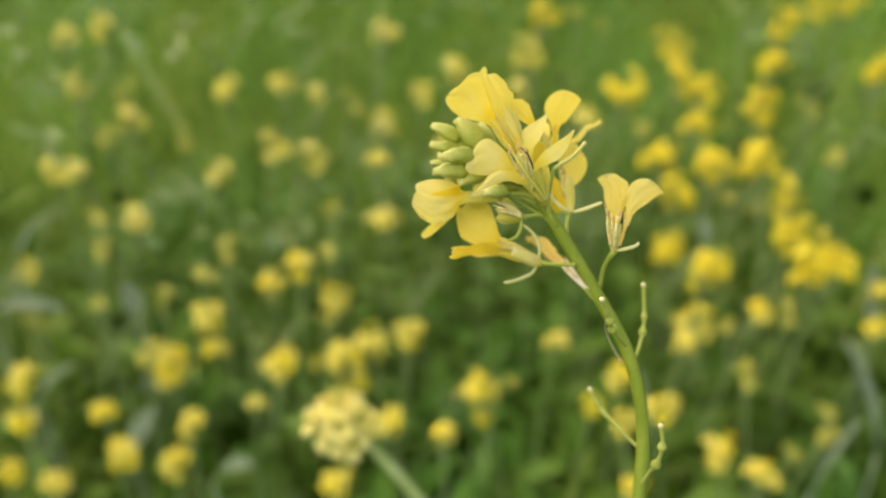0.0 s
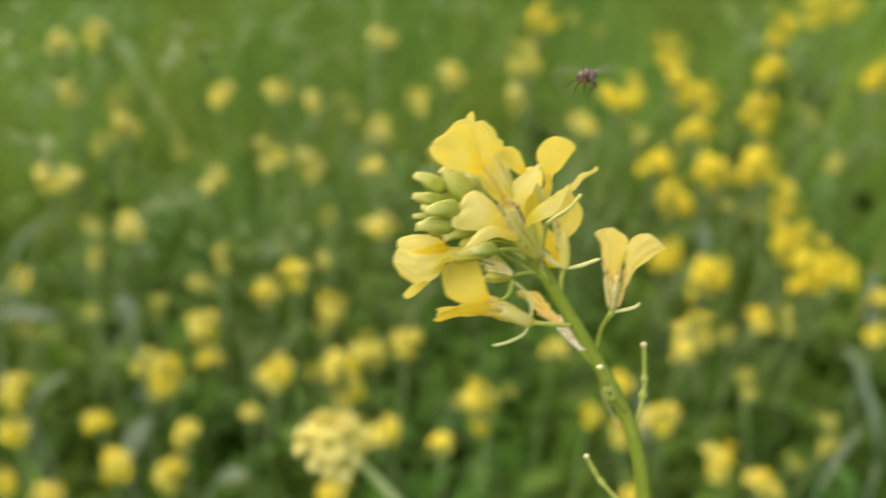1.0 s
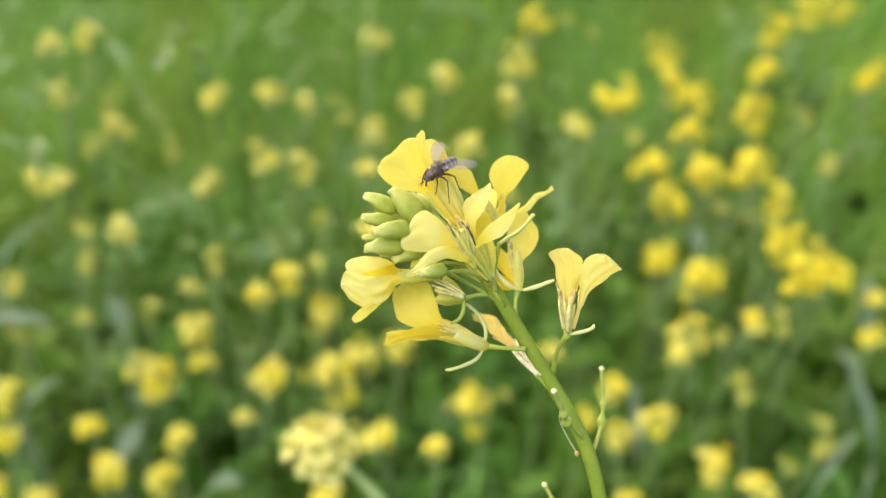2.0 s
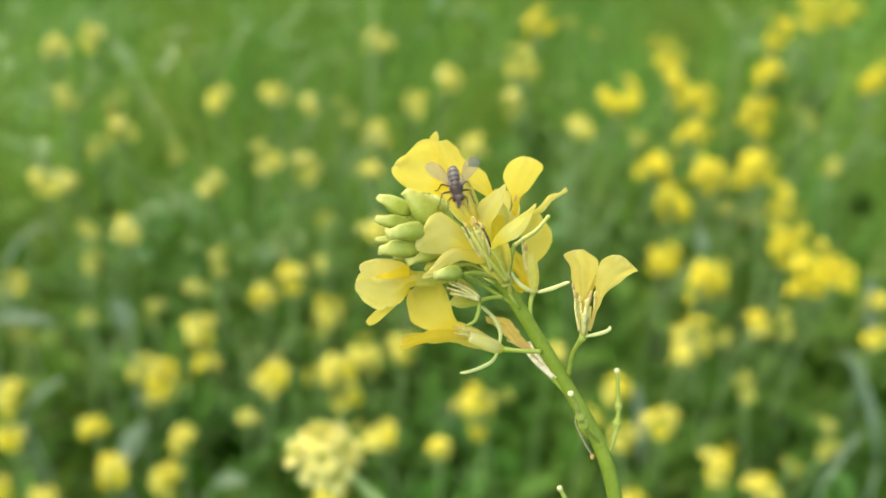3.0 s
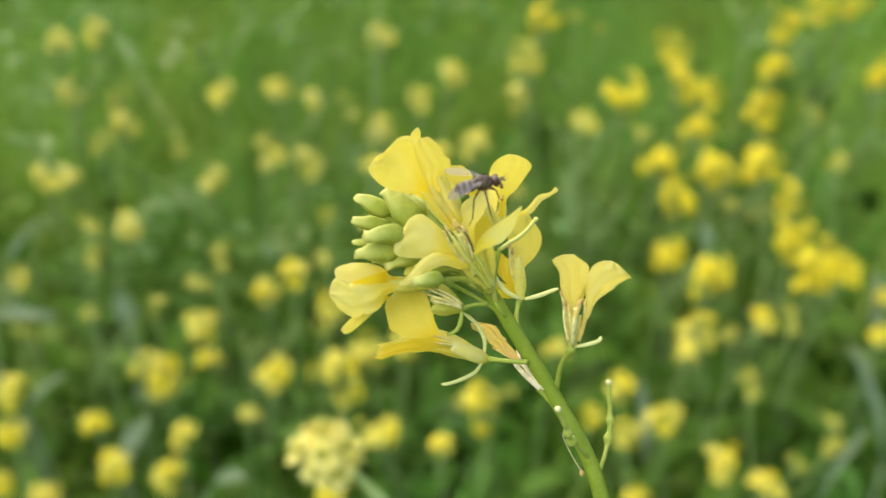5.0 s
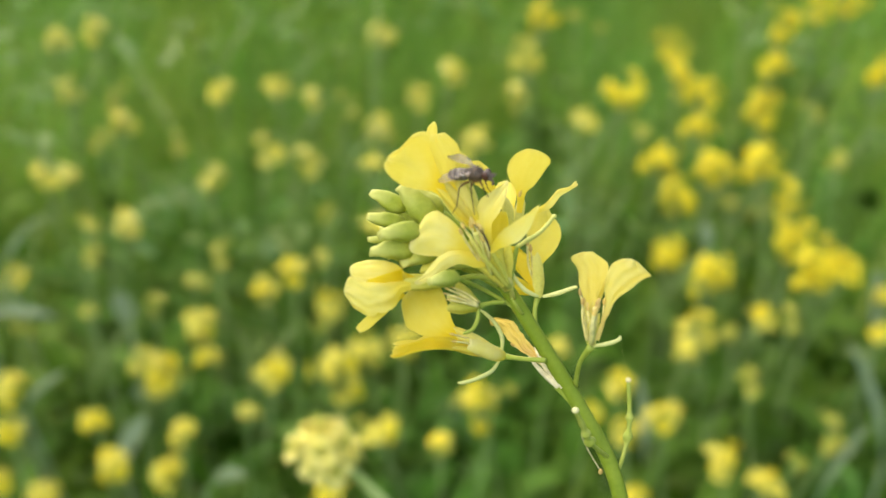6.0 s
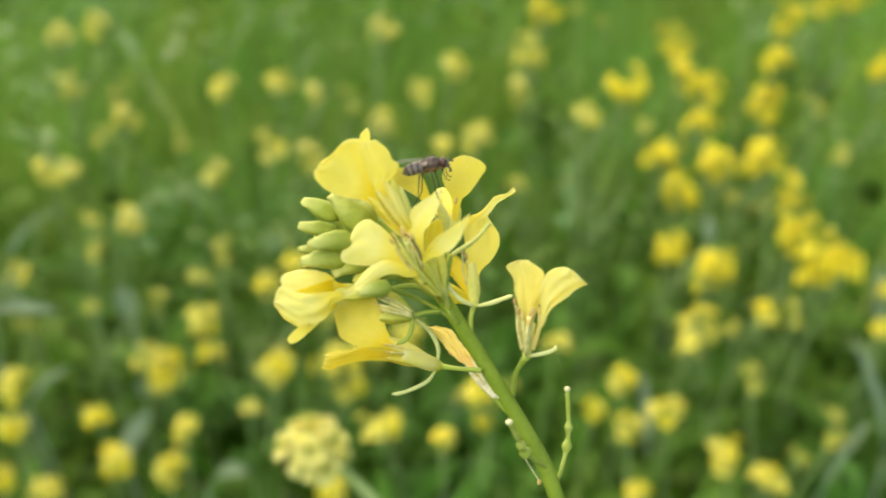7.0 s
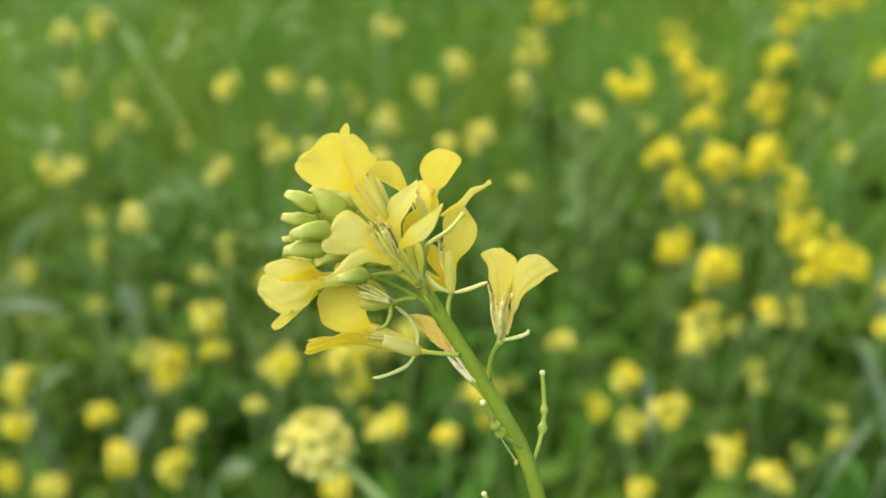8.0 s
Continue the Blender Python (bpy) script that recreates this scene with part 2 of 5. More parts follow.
def blade(bm, base, tip, width, normal, bulge=0.0, curl=0.0, cup=0.0, claw=0.14, wide=0.7, notch=0.0, ruffle=0.0, seed=0, fold=0.0,
          rows=12, cols=8, thick=0.00012, rise=0.35, point=2.0, skew=0.0, form=None):
    """A petal or sepal from base to tip. normal: the way its upper face looks; bulge: arching of the middle to that side;
    curl: bending of the tip to it; cup: lifting of the side edges; claw: width of the stalk end; wide: where it is widest.
    form, for petals that are not even: (way along, reach to the left, reach to the right) in half widths, in place of claw and wide."""
    base, tip, normal = Vector(base), Vector(tip), Vector(normal)
    along = tip - base
    length = along.length
    along.normalize()
    normal = (normal - along * normal.dot(along)).normalized()
    side = along.cross(normal)
    uv = bm.loops.layers.uv.verify()
    grid = []
    for i in range(rows + 1):
        s = i / rows
        if s < rise * wide:
            w = claw + (1 - claw) * 0.25 * (s / (rise * wide)) ** 2
        elif s < wide:
            k = (s - rise * wide) / (wide * (1 - rise))
            w0 = claw + (1 - claw) * 0.25
            w = w0 + (1 - w0) * math.sin(k * math.pi / 2) ** 1.3
        else:
            k = (s - wide) / (1 - wide)
            w = max(0.0, 1 - k ** point) ** 0.5 * 0.97 + 0.03
        left = right = w
        if form:
            k = max(i for i in range(len(form) - 1) if form[i][0] <= s)
            (s0, l0, r0), (s1, l1, r1) = form[k], form[k + 1]
            (sa, la, ra), (sb, lb, rb) = form[max(k - 1, 0)], form[min(k + 2, len(form) - 1)]
            h, t = s1 - s0, min(1.0, (s - s0) / (s1 - s0))
            ease = [t * t * (3 - 2 * t), t * (1 - t) ** 2 * h, -t * t * (1 - t) * h]
            left = l0 + (l1 - l0) * ease[0] + ease[1] * (l1 - la) / max(s1 - sa, 0.01) + ease[2] * (lb - l0) / max(sb - s0, 0.01)
            right = r0 + (r1 - r0) * ease[0] + ease[1] * (r1 - ra) / max(s1 - sa, 0.01) + ease[2] * (rb - r0) / max(sb - s0, 0.01)
        line = []
        for j in range(cols + 1):
            v = j / cols * 2 - 1
            w = (left + right) / 2
            reach = s - notch * math.exp(-(v / 0.22) ** 2) * s ** 6
            lift = bulge * length * 4 * s * (1 - s) + curl * length * s ** 3 + cup * width * w * v * v
            wob = ruffle * width * (noise.noise(Vector((s * 3 + seed * 7.3, v * 2.2, seed * 1.7))) + 0.5 * v * v * noise.noise(Vector((s * 9, v + 3, seed * 2.3)))) * s
            wob += fold * width * w * s * (math.cos(v * 5.2 + seed) + 0.6 * math.cos(v * 11 + seed * 2.2 + s))
            edge = 1 + ruffle * (noise.noise(Vector((s * 7, seed * 3.1, v * 0.5 + 4))) + 0.6 * noise.noise(Vector((s * 17, seed * 1.1, v * 0.5 + 9))))
            line.append(bm.verts.new(base + along * length * reach + side * width * 0.5 * ((w * v + (right - left) / 2) * edge + skew * s * s) + normal * (lift + wob)))
        grid.append(line)
    faces = []
    for i in range(rows):
        for j in range(cols):
            f = bm.faces.new((grid[i][j], grid[i + 1][j], grid[i + 1][j + 1], grid[i][j + 1]))
            faces.append(f)
            for loop, (a, b) in zip(f.loops, ((i, j), (i + 1, j), (i + 1, j + 1), (i, j + 1))):
                loop[uv].uv = (a / rows, b / cols)
    if thick:
        bmesh.ops.solidify(bm, geom=faces, thickness=thick)


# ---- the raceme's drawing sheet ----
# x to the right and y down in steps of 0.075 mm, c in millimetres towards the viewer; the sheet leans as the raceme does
SHEET = pose(0.00246, 0.00068, 1.04935, 57.39991, 0.30781, 0.32925)
BASE = Vector((0.03260, 0.13587, 0.00000))
REACH = 0.142


def S(x, y, c=0.0):
    """A point of the flowering plant, taken from its foot."""
    d = REACH - c / 1000
    return SHEET @ Vector(((x - 784) * 0.000528 * d, (441 - y) * 0.000528 * d, -d)) - BASE


def D(a, b, c):
    """A direction on the sheet: right, up, towards the viewer."""
    return SHEET.to_3x3() @ Vector((a, b, c))


MM = 0.001
U = 0.000075


# ---- ground ----
def ground():
    bm = bmesh.new()
    lines = [-600, -150, -40, -12, -6, -4, -3, -2.2, -1.6, -1.2, -0.8, -0.4, 0, 0.4, 0.8, 1.2, 1.6, 2.2, 3, 4, 6, 12, 40, 150, 600]
    grid = [[bm.verts.new((x, y, 0.02 * noise.noise(Vector((x * 2.1, y * 2.1, 0))) - 0.01 if abs(x) + abs(y) < 30 else 0)) for y in lines] for x in lines]
    for i in range(len(lines) - 1):
        for j in range(len(lines) - 1):
            bm.faces.new((grid[i][j], grid[i + 1][j], grid[i + 1][j + 1], grid[i][j + 1]))
    tagged(finish("ground", bm, soil_material()), "dark mossy meadow soil under tall grass", "ground", kind="structure")


# ---- the flowering mustard ----
def flower(plant, foot, neck, through_points=(), radius=0.45, label="", material=PEDICEL):
    """A flower part: its stalk from foot to neck with the swollen seat of the petals."""
    bm = bmesh.new()
    r = radius * MM
    tube(bm, [foot, *through_points, neck], [r, r * 0.9, r * 0.85, r * 0.9, r * 1.5], 8, 5)
    return named_uv(part("flower", bm, material, plant, label))


def petal(fl, base, tip, form, normal, material=None, label="", **shape):
    """form: pairs of reaches left and right of the midline, with the way along, in sheet steps."""
    bm = bmesh.new()
    widest = max(max(l, r) for s, l, r in form)
    shape.setdefault("fold", 0.012)
    blade(bm, base, tip, widest * 2 * U, normal, rows=28, cols=16, form=[(s, l / widest, r / widest) for s, l, r in form], **shape)
    return named_uv(part("petal", bm, material or PETAL, fl, label))


def sepal(fl, base, tip, width, normal, material=None, **shape):
    bm = bmesh.new()
    settings = dict(claw=0.6, wide=0.5, cup=-0.35, point=1.7, rows=10, cols=6, rise=0.5)
    settings.update(shape)
    blade(bm, base, tip, width * U, normal, **settings)
    return named_uv(part("sepal", bm, material or SEPAL, fl))


def curled_sepal(fl, points, width=0.38, material=None):
    """A spent sepal or narrow pod that hangs from the seat as a thin curved strap."""
    bm = bmesh.new()
    w = width * MM
    tube(bm, points, [w * 0.55, w * 0.8, w * 0.85, w * 0.7, w * 0.75, w * 0.4], 8, 6)
    return named_uv(part("sepal", bm, material or SEPAL_CREAM, fl, "pale curled sepal"))


def stamen(fl, points, head=0.24, dry=False):
    bm = bmesh.new()
    tube(bm, points, [0.17 * MM, 0.15 * MM, 0.13 * MM], 6, 5)
    end, before = Vector(points[-1]), Vector(points[-2])
    way_out = (end - before).normalized()
    h = head * MM
    tube(bm, [end - way_out * h * 0.4, end + way_out * h * 1.8, end + way_out * h * 4.2 + D(0.1, -0.1, 0.15) * h * 2], [h * 0.5, h, h * 0.95, h * 0.75, h * 0.25], 8, 4, mat=1)
    return named_uv(part("stamen", bm, [FILAMENT, ANTHER_DRY if dry else ANTHER], fl))


def pistil(fl, points, width=0.5, material=None):
    bm = bmesh.new()
    w = width * MM
    tube(bm, points, [w * 0.7, w * 0.75, w * 0.7, w * 0.6, w * 0.65], 8, 5)
    end = Vector(points[-1])
    bmesh.ops.create_icosphere(bm, subdivisions=2, radius=w * 0.85, matrix=Matrix.Translation(end) @ Matrix.Diagonal((1, 1, 0.8, 1)))
    return named_uv(part("pistil", bm, material or PISTIL, fl))


def bud(plant, base, tip, width, seed=0, material=None):
    """A closed bud: four sepals pressed together, seams between them, a blunt paler tip."""
    bm = bmesh.new()
    base, tip = Vector(base), Vector(tip)
    r = width * U / 2
    bend = D(0, 0.1, 0.25) * (tip - base).length * 0.25
    tube(bm, [base, (base + tip) / 2 + bend, tip], [r * 0.35, r * 0.78, r * 0.98, r * 1.0, r * 0.94, r * 0.84, r * 0.70, r * 0.56, r * 0.40], 18, 10, 0.14, 4)
    # uneven skin, a ragged tip where the sepals part
    for v in bm.verts:
        s = (v.co - base).dot(tip - base) / (tip - base).length_squared
        v.co += Vector((noise.noise(v.co * 900), noise.noise(v.co * 900 + Vector((7, 0, 0))), noise.noise(v.co * 900 + Vector((0, 7, 0))))) * r * (0.10 + 0.22 * max(0.0, s) ** 4)
    return named_uv(part("bud", bm, material or BUD, plant))


def seed_pod(plant, points, beads, width=0.62):
    """A young beaded pod: thin stalk, swellings over the seeds, a pale round stigma."""
    bm = bmesh.new()
    w = width * MM
    line = spline([Vector(p) for p in points], 14)
    n = len(line)
    radii = []
    for i in range(n):
        s = i / (n - 1)
        r = 0.44 * w + 0.06 * w * s + 0.05 * w * noise.noise(Vector((s * 30, w * 9000, 0)))
        for at, big in beads:
            r += big * w * math.exp(-((s - at) / 0.048) ** 2)
        radii.append(r)
    tube(bm, line, radii, 10, 1)
    ob = named_uv(part("seed_pod", bm, POD, plant))
    bm = bmesh.new()
    bmesh.ops.create_icosphere(bm, subdivisions=2, radius=w * 0.72, matrix=Matrix.Translation(line[-1]) @ Matrix.Diagonal((1, 1, 0.85, 1)))
    part("stigma", bm, STIGMA, ob, "pale round stigma")
    return ob


def flowering_mustard():
    plant = new("mustard_plant")
    plant.location = BASE
    tagged(plant, "tall mustard plant with pale yellow flowers and green buds", "wildflower")

    # stem, from the soil to the bud head
    bm = bmesh.new()
    top = [S(957, 1123, -6), S(965, 1000, -6), S(956, 900, -5), S(926, 800, -4), S(869, 700, -3), S(806, 600, -2), S(748, 512, -1), S(690, 440, -1), S(640, 385, -2), S(600, 370, -3)]
    foot = Vector((0, 0, -0.04))
    low = [foot, Vector((0.004, -0.01, 0.12)), foot.lerp(top[0], 0.45) + Vector((0.006, -0.012, 0)), foot.lerp(top[0], 0.8) + Vector((0.002, -0.012, 0)), foot.lerp(top[0], 0.94) + Vector((0.0005, -0.006, 0)), top[0] + (top[0] - top[1]) * 0.9]
    girth = [1.9, 1.75, 1.55, 1.35, 1.24, 1.18, 1.14, 1.12, 1.1, 1.08, 1.05, 1.02, 0.98, 0.9, 0.75, 0.55]
    tube(bm, low + top, [g * MM for g in girth], 16, 8, 0.07, 7)
    named_uv(part("stem", bm, STEM, plant))

    # hooded flower at the top
    fl = flower(plant, S(722, 470, -1), S(688, 402, 1), [S(708, 440, 1)])
    petal(fl, S(612, 310, 1), S(614, 218, 0), [(0, 7, 7), (0.25, 12, 10), (0.44, 17, 13), (0.64, 15, 8), (0.83, 14, 5), (0.9, 12, 5), (0.96, 7, 3), (1, 3, 1)], D(-0.2, -0.1, 1), ruffle=0.06, seed=3)
    petal(fl, S(636, 350, 4), S(524, 288, 7), [(0, 5, 11), (0.08, 6, 15), (0.16, 4, 26), (0.25, 5, 35), (0.34, 9, 43), (0.44, 14, 54), (0.54, 18, 67), (0.64, 21, 79), (0.70, 21, 78), (0.79, 19, 70), (0.88, 16, 55), (0.905, 15, 33), (0.94, 13, 27), (0.98, 9, 20), (1, 4, 12)], D(-0.15, 0.15, 1), bulge=0.03, cup=-0.04, ruffle=0.05, fold=0.004, seed=1)
    petal(fl, S(650, 364, 5.4), S(622, 237, 6.6), [(0, 4, 5), (0.16, 7, 9), (0.34, 14, 9), (0.44, 18, 11), (0.51, 20, 24), (0.57, 21, 31), (0.64, 23, 31), (0.70, 24, 23), (0.83, 25, 20), (0.9, 25, 14), (0.96, 23, 8), (1, 19, 3)], D(0.22, 0.05, 0.95), bulge=0.07, cup=-0.05, ruffle=0.08, fold=0.008, seed=4)
    sepal(fl, S(690, 410, 4), S(613, 333, 7), 17, D(-0.3, -0.2, 1), PETAL, bulge=0.02)
    sepal(fl, S(691, 406, 4.4), S(626, 322, 7.5), 18, D(-0.1, 0.0, 1), PETAL_LIGHT, bulge=0.03)
    sepal(fl, S(694, 402, 4.6), S(642, 306, 7.5), 18, D(0.1, 0.1, 1), PETAL_LIGHT, bulge=0.03)
    sepal(fl, S(696, 398, 4), S(652, 299, 6), 17, D(0.3, 0.2, 0.9), SEPAL, bulge=0.02)
    sepal(fl, S(698, 404, 4), S(668, 314, 5.5), 17, D(0.3, 0.2, 0.9), SEPAL_PALE, bulge=0.02)
    sepal(fl, S(690, 412, 3), S(622, 346, 5.4), 20, D(-0.2, -0.2, 1), SEPAL_PALE, bulge=0.03)
    sepal(fl, S(692, 406, 0), S(634, 340, 2.5), 34, D(-0.2, -0.1, 1), SEPAL_PALE, bulge=0.03)
    sepal(fl, S(696, 402, 0), S(652, 318, 2.5), 32, D(0.2, 0.1, 1), SEPAL_PALE, bulge=0.03)
    curled_sepal(fl, [S(694, 400, 3), S(684, 370, 4), S(672, 340, 4.5), S(662, 318, 4.5)], 0.5)

    # flower behind, with spread petals
    fl = flower(plant, S(742, 480, -2), S(752, 385, -5), [S(748, 430, -4)])
    petal(fl, S(766, 374, -3), S(782, 263, -1), [(0, 6, 4), (0.16, 8, 4), (0.25, 11, 4), (0.34, 15, 6), (0.44, 25, 16), (0.54, 32, 22), (0.64, 35, 28), (0.74, 34, 33), (0.83, 29, 38), (0.9, 23, 36), (0.96, 14, 26), (1, 5, 10)], D(-0.1, -0.1, 1), bulge=-0.05, ruffle=0.03, seed=5)
    petal(fl, S(730, 348, 0), S(657, 292, 1), [(0, 6, 3), (0.16, 6, 7), (0.25, 7, 12), (0.34, 8, 17), (0.44, 9, 22), (0.54, 10, 27), (0.64, 12, 27), (0.74, 15, 27), (0.83, 14, 21), (0.9, 11, 16), (0.96, 8, 11), (1, 2, 4)], D(0.1, -0.15, 1), bulge=-0.05, ruffle=0.03, seed=6)
    petal(fl, S(780, 382, -4), S(868, 320, -8), [(0, 3, 3), (0.2, 4, 5), (0.35, 4, 9), (0.5, 8, 6), (0.62, 11, 2), (0.72, 8, 3), (0.82, 3, 4), (0.9, 3, 5), (0.96, 5, 5), (1, 3, 3)], D(0.1, -0.15, 1), bulge=0.02, cup=0.35, seed=7, ruffle=0.1, material=PETAL_LIGHT)
    petal(fl, S(752, 380, -6), S(742, 320, -12), [(0, 5, 5), (0.5, 20, 20), (0.8, 22, 22), (1, 6, 6)], D(0, -0.3, 0.9), seed=8)
    for pts in ([(750, 388, -4), (747, 362, -3.5), (740, 343, -3.5)], [(755, 388, -4), (762, 362, -3.5), (765, 346, -3)], [(745, 390, -3.5), (733, 372, -3), (727, 356, -3)]):
        stamen(fl, [S(*p) for p in pts])
    sepal(fl, S(752, 402, -3), S(738, 346, -3), 22, D(-0.3, 0, 1), SEPAL_PALE)
    sepal(fl, S(760, 402, -3), S(774, 350, -3.5), 22, D(0.4, 0, 1), SEPAL_PALE)

    # open flower in front, its petals spread to both sides
    fl = flower(plant, S(742, 508, 2), S(694, 452, 5), [S(722, 480, 3.5)], 0.6)
    petal(fl, S(676, 446, 5), S(569, 432, 5), [(0, 6, 10), (0.08, 6, 19), (0.16, 6, 31), (0.25, 7, 40), (0.34, 8, 49), (0.44, 11, 56), (0.54, 12, 61), (0.64, 13, 63), (0.74, 14, 61), (0.83, 14, 53), (0.9, 14, 34), (0.96, 11, 18), (1, 5, 5)], D(-0.1, 0.15, 1), bulge=0.04, cup=-0.10, ruffle=0.04, seed=9, material=PETAL_LIGHT)
    petal(fl, S(698, 456, 6), S(574, 497, 10), [(0, 10, 14), (0.08, 9, 19), (0.16, 6, 26), (0.25, -2, 30), (0.34, -7, 33), (0.44, -7, 32), (0.54, -5, 30), (0.64, 0, 25), (0.74, 5, 17), (0.83, 6, 10), (0.9, 6, 6), (0.96, 5, 4), (1, 3, 2)], D(0.15, 0.35, 0.9), bulge=0.03, ruffle=0.05, seed=10, cup=-0.2, material=PETAL_LIGHT)
    petal(fl, S(706, 432, 6), S(737, 318, 4), [(0, 5, 5), (0.08, 10, 3), (0.16, 17, 0), (0.25, 25, -3), (0.34, 34, -3), (0.44, 38, 3), (0.54, 37, 6), (0.64, 32, 8), (0.74, 23, 8), (0.83, 14, 7), (0.9, 7, 6), (0.96, 3, 4), (1, 1, 1)], D(-0.3, 0.1, 0.95), bulge=0.05, cup=0.08, ruffle=0.04, seed=11, material=PETAL_LIGHT)
    petal(fl, S(706, 442, 8), S(784, 360, 13), [(0, 4, 4), (0.08, 6, 5), (0.16, 8, 7), (0.25, 10, 12), (0.34, 11, 15), (0.44, 11, 19), (0.54, 9, 20), (0.64, 7, 19), (0.74, 5, 15), (0.83, 3, 10), (0.9, 2, 7), (0.96, 2, 4), (1, 1, 1)], D(-0.3, -0.2, 0.95), bulge=0.04, cup=0.1, ruffle=0.04, seed=12, material=PETAL_LIGHT)
    petal(fl, S(726, 452, 1), S(737, 372, -1), [(0, 8, 6), (0.3, 15, 10), (0.6, 20, 12), (0.85, 15, 9), (1, 5, 4)], D(0, 0, 1), seed=31, material=PETAL_DEEP)
    for pts in ([(700, 470, 5), (676, 428, 7.5), (660, 402, 8.5)], [(702, 470, 5), (684, 432, 8), (672, 400, 9)], [(705, 470, 5), (692, 432, 8), (684, 404, 9)],
                [(700, 472, 5), (670, 434, 8), (656, 412, 9)], [(708, 470, 5), (703, 440, 8), (694, 424, 9)]):
        stamen(fl, [S(*p) for p in pts])
    stamen(fl, [S(704, 468, 5), S(690, 420, 8.5), S(676, 396, 9.5)], 0.3)
    stamen(fl, [S(708, 468, 5), S(698, 424, 8.5), S(690, 408, 9.5)], 0.34)
    pistil(fl, [S(712, 480, 5), S(698, 450, 7), S(680, 412, 9)], 0.42)
    curled_sepal(fl, [S(704, 440, 9.5), S(698, 424, 10), S(688, 406, 10), S(676, 396, 10)], 0.16, DARK)
    for root, top_end, w in (((736, 500, 4), (668, 422, 7), 15), ((738, 498, 4.5), (690, 418, 8), 15), ((742, 496, 4), (712, 428, 7), 14), ((744, 496, 3), (738, 424, 5), 18), ((734, 502, 4), (682, 458, 6), 13)):
        sepal(fl, S(*root), S(*top_end), w, D(-0.1, 0.1, 1), SEPAL_GOLD, bulge=0.03)
    sepal(fl, S(746, 508, 3), S(688, 436, 6.4), 34, D(-0.2, 0.1, 1), SEPAL_GOLD, bulge=0.03)
    sepal(fl, S(748, 506, 2), S(720, 430, 5), 36, D(0.1, 0.1, 1), SEPAL_GOLD, bulge=0.03)
    curled_sepal(fl, [S(744, 500, 4), S(722, 462, 6.5), S(704, 436, 8), S(690, 410, 9)], 0.36, SEPAL)
    curled_sepal(fl, [S(742, 504, 4), S(712, 470, 6.5), S(690, 446, 8), S(668, 412, 9)], 0.36, SEPAL)

    # flower on the far side of the stem, half spent
    fl = flower(plant, S(798, 596, -2.2), S(800, 512, -2), [S(793, 545, -1.6)], 0.36)
    petal(fl, S(802, 494, -5), S(822, 366, -12), [(0, 6, 4), (0.08, 10, 4), (0.16, 16, 4), (0.25, 20, 4), (0.34, 23, 10), (0.44, 27, 20), (0.54, 30, 27), (0.64, 33, 32), (0.74, 36, 33), (0.83, 36, 28), (0.9, 33, 17), (0.96, 26, 7), (1, 12, 2)], D(0.1, -0.05, 1), bulge=-0.05, ruffle=0.05, seed=13)
    petal(fl, S(796, 502, -4), S(752, 434, -9), [(0, 5, 5), (0.3, 9, 8), (0.6, 12, 20), (0.85, 10, 16), (1, 3, 4)], D(-0.2, 0.2, 1), seed=14, material=PETAL_DEEP, ruffle=0.12)
    petal(fl, S(798, 512, -3), S(742, 486, -6), [(0, 4, 4), (0.3, 14, 8), (0.6, 22, 12), (0.85, 18, 12), (1, 5, 4)], D(-0.1, 0.1, 1), seed=15, material=PETAL_DEEP, ruffle=0.12)
    sepal(fl, S(800, 520, 0), S(794, 441, 1), 22, D(0.2, 0.1, 1), SEPAL_PALE, bulge=0.06, wide=0.3)
    sepal(fl, S(799, 520, 0), S(787, 446, 0), 13, D(-0.5, 0.1, 0.8), SEPAL_PALE)
    curled_sepal(fl, [S(797, 518, 0), S(775, 508, 1), S(757, 490, 1.5), S(748, 472, 2)])
    curled_sepal(fl, [S(806, 518, 0), S(830, 512, 1), S(848, 505, 1.5), S(862, 500, 2)])
    stamen(fl, [S(794, 505, -1), S(788, 470, -1), S(784, 440, -0.5)], 0.24, True)
    stamen(fl, [S(796, 505, -1), S(780, 465, 0), S(777, 430, 0.5)], 0.24, True)
    curled_sepal(fl, [S(744, 502, 2), S(749, 476, 2.6), S(753, 450, 3.2), S(757, 429, 3.6)], 0.42, PEDICEL)
    pistil(fl, [S(755, 434, 3.4), S(772, 422, 3.8), S(790, 411, 4), S(804, 398, 4), S(819, 379, 4)], 0.40)

    # flower standing apart on the other side
    fl = flower(plant, S(866, 672, -3), S(887, 602, 3), [S(870, 632, 0.5)], 0.38)
    petal(fl, S(884, 588, 3), S(880, 439, 2), [(0, 4, 4), (0.08, 6, 4), (0.25, 8, 5), (0.34, 9, 7), (0.44, 8, 13), (0.54, 12, 20), (0.64, 16, 26), (0.74, 17, 31), (0.83, 21, 33), (0.9, 28, 27), (0.95, 27, 17), (1, 9, 8)], D(-0.1, 0.1, 1), bulge=-0.03, ruffle=0.12, seed=16, cup=0.08, fold=0.012, material=PETAL_OLD)
    petal(fl, S(896, 592, 4), S(962, 455, 4.5), [(0, 4, 4), (0.08, 6, 2), (0.16, 8, 0), (0.25, 11, -3), (0.34, 13, -2), (0.44, 18, -4), (0.54, 27, -1), (0.64, 33, 8), (0.74, 35, 15), (0.83, 34, 22), (0.89, 32, 29), (0.93, 29, 35), (0.96, 24, 21), (1, 12, 3)], D(0.15, 0.15, 1), bulge=0.03, ruffle=0.12, seed=17, cup=-0.12, fold=0.014, material=PETAL_OLD)
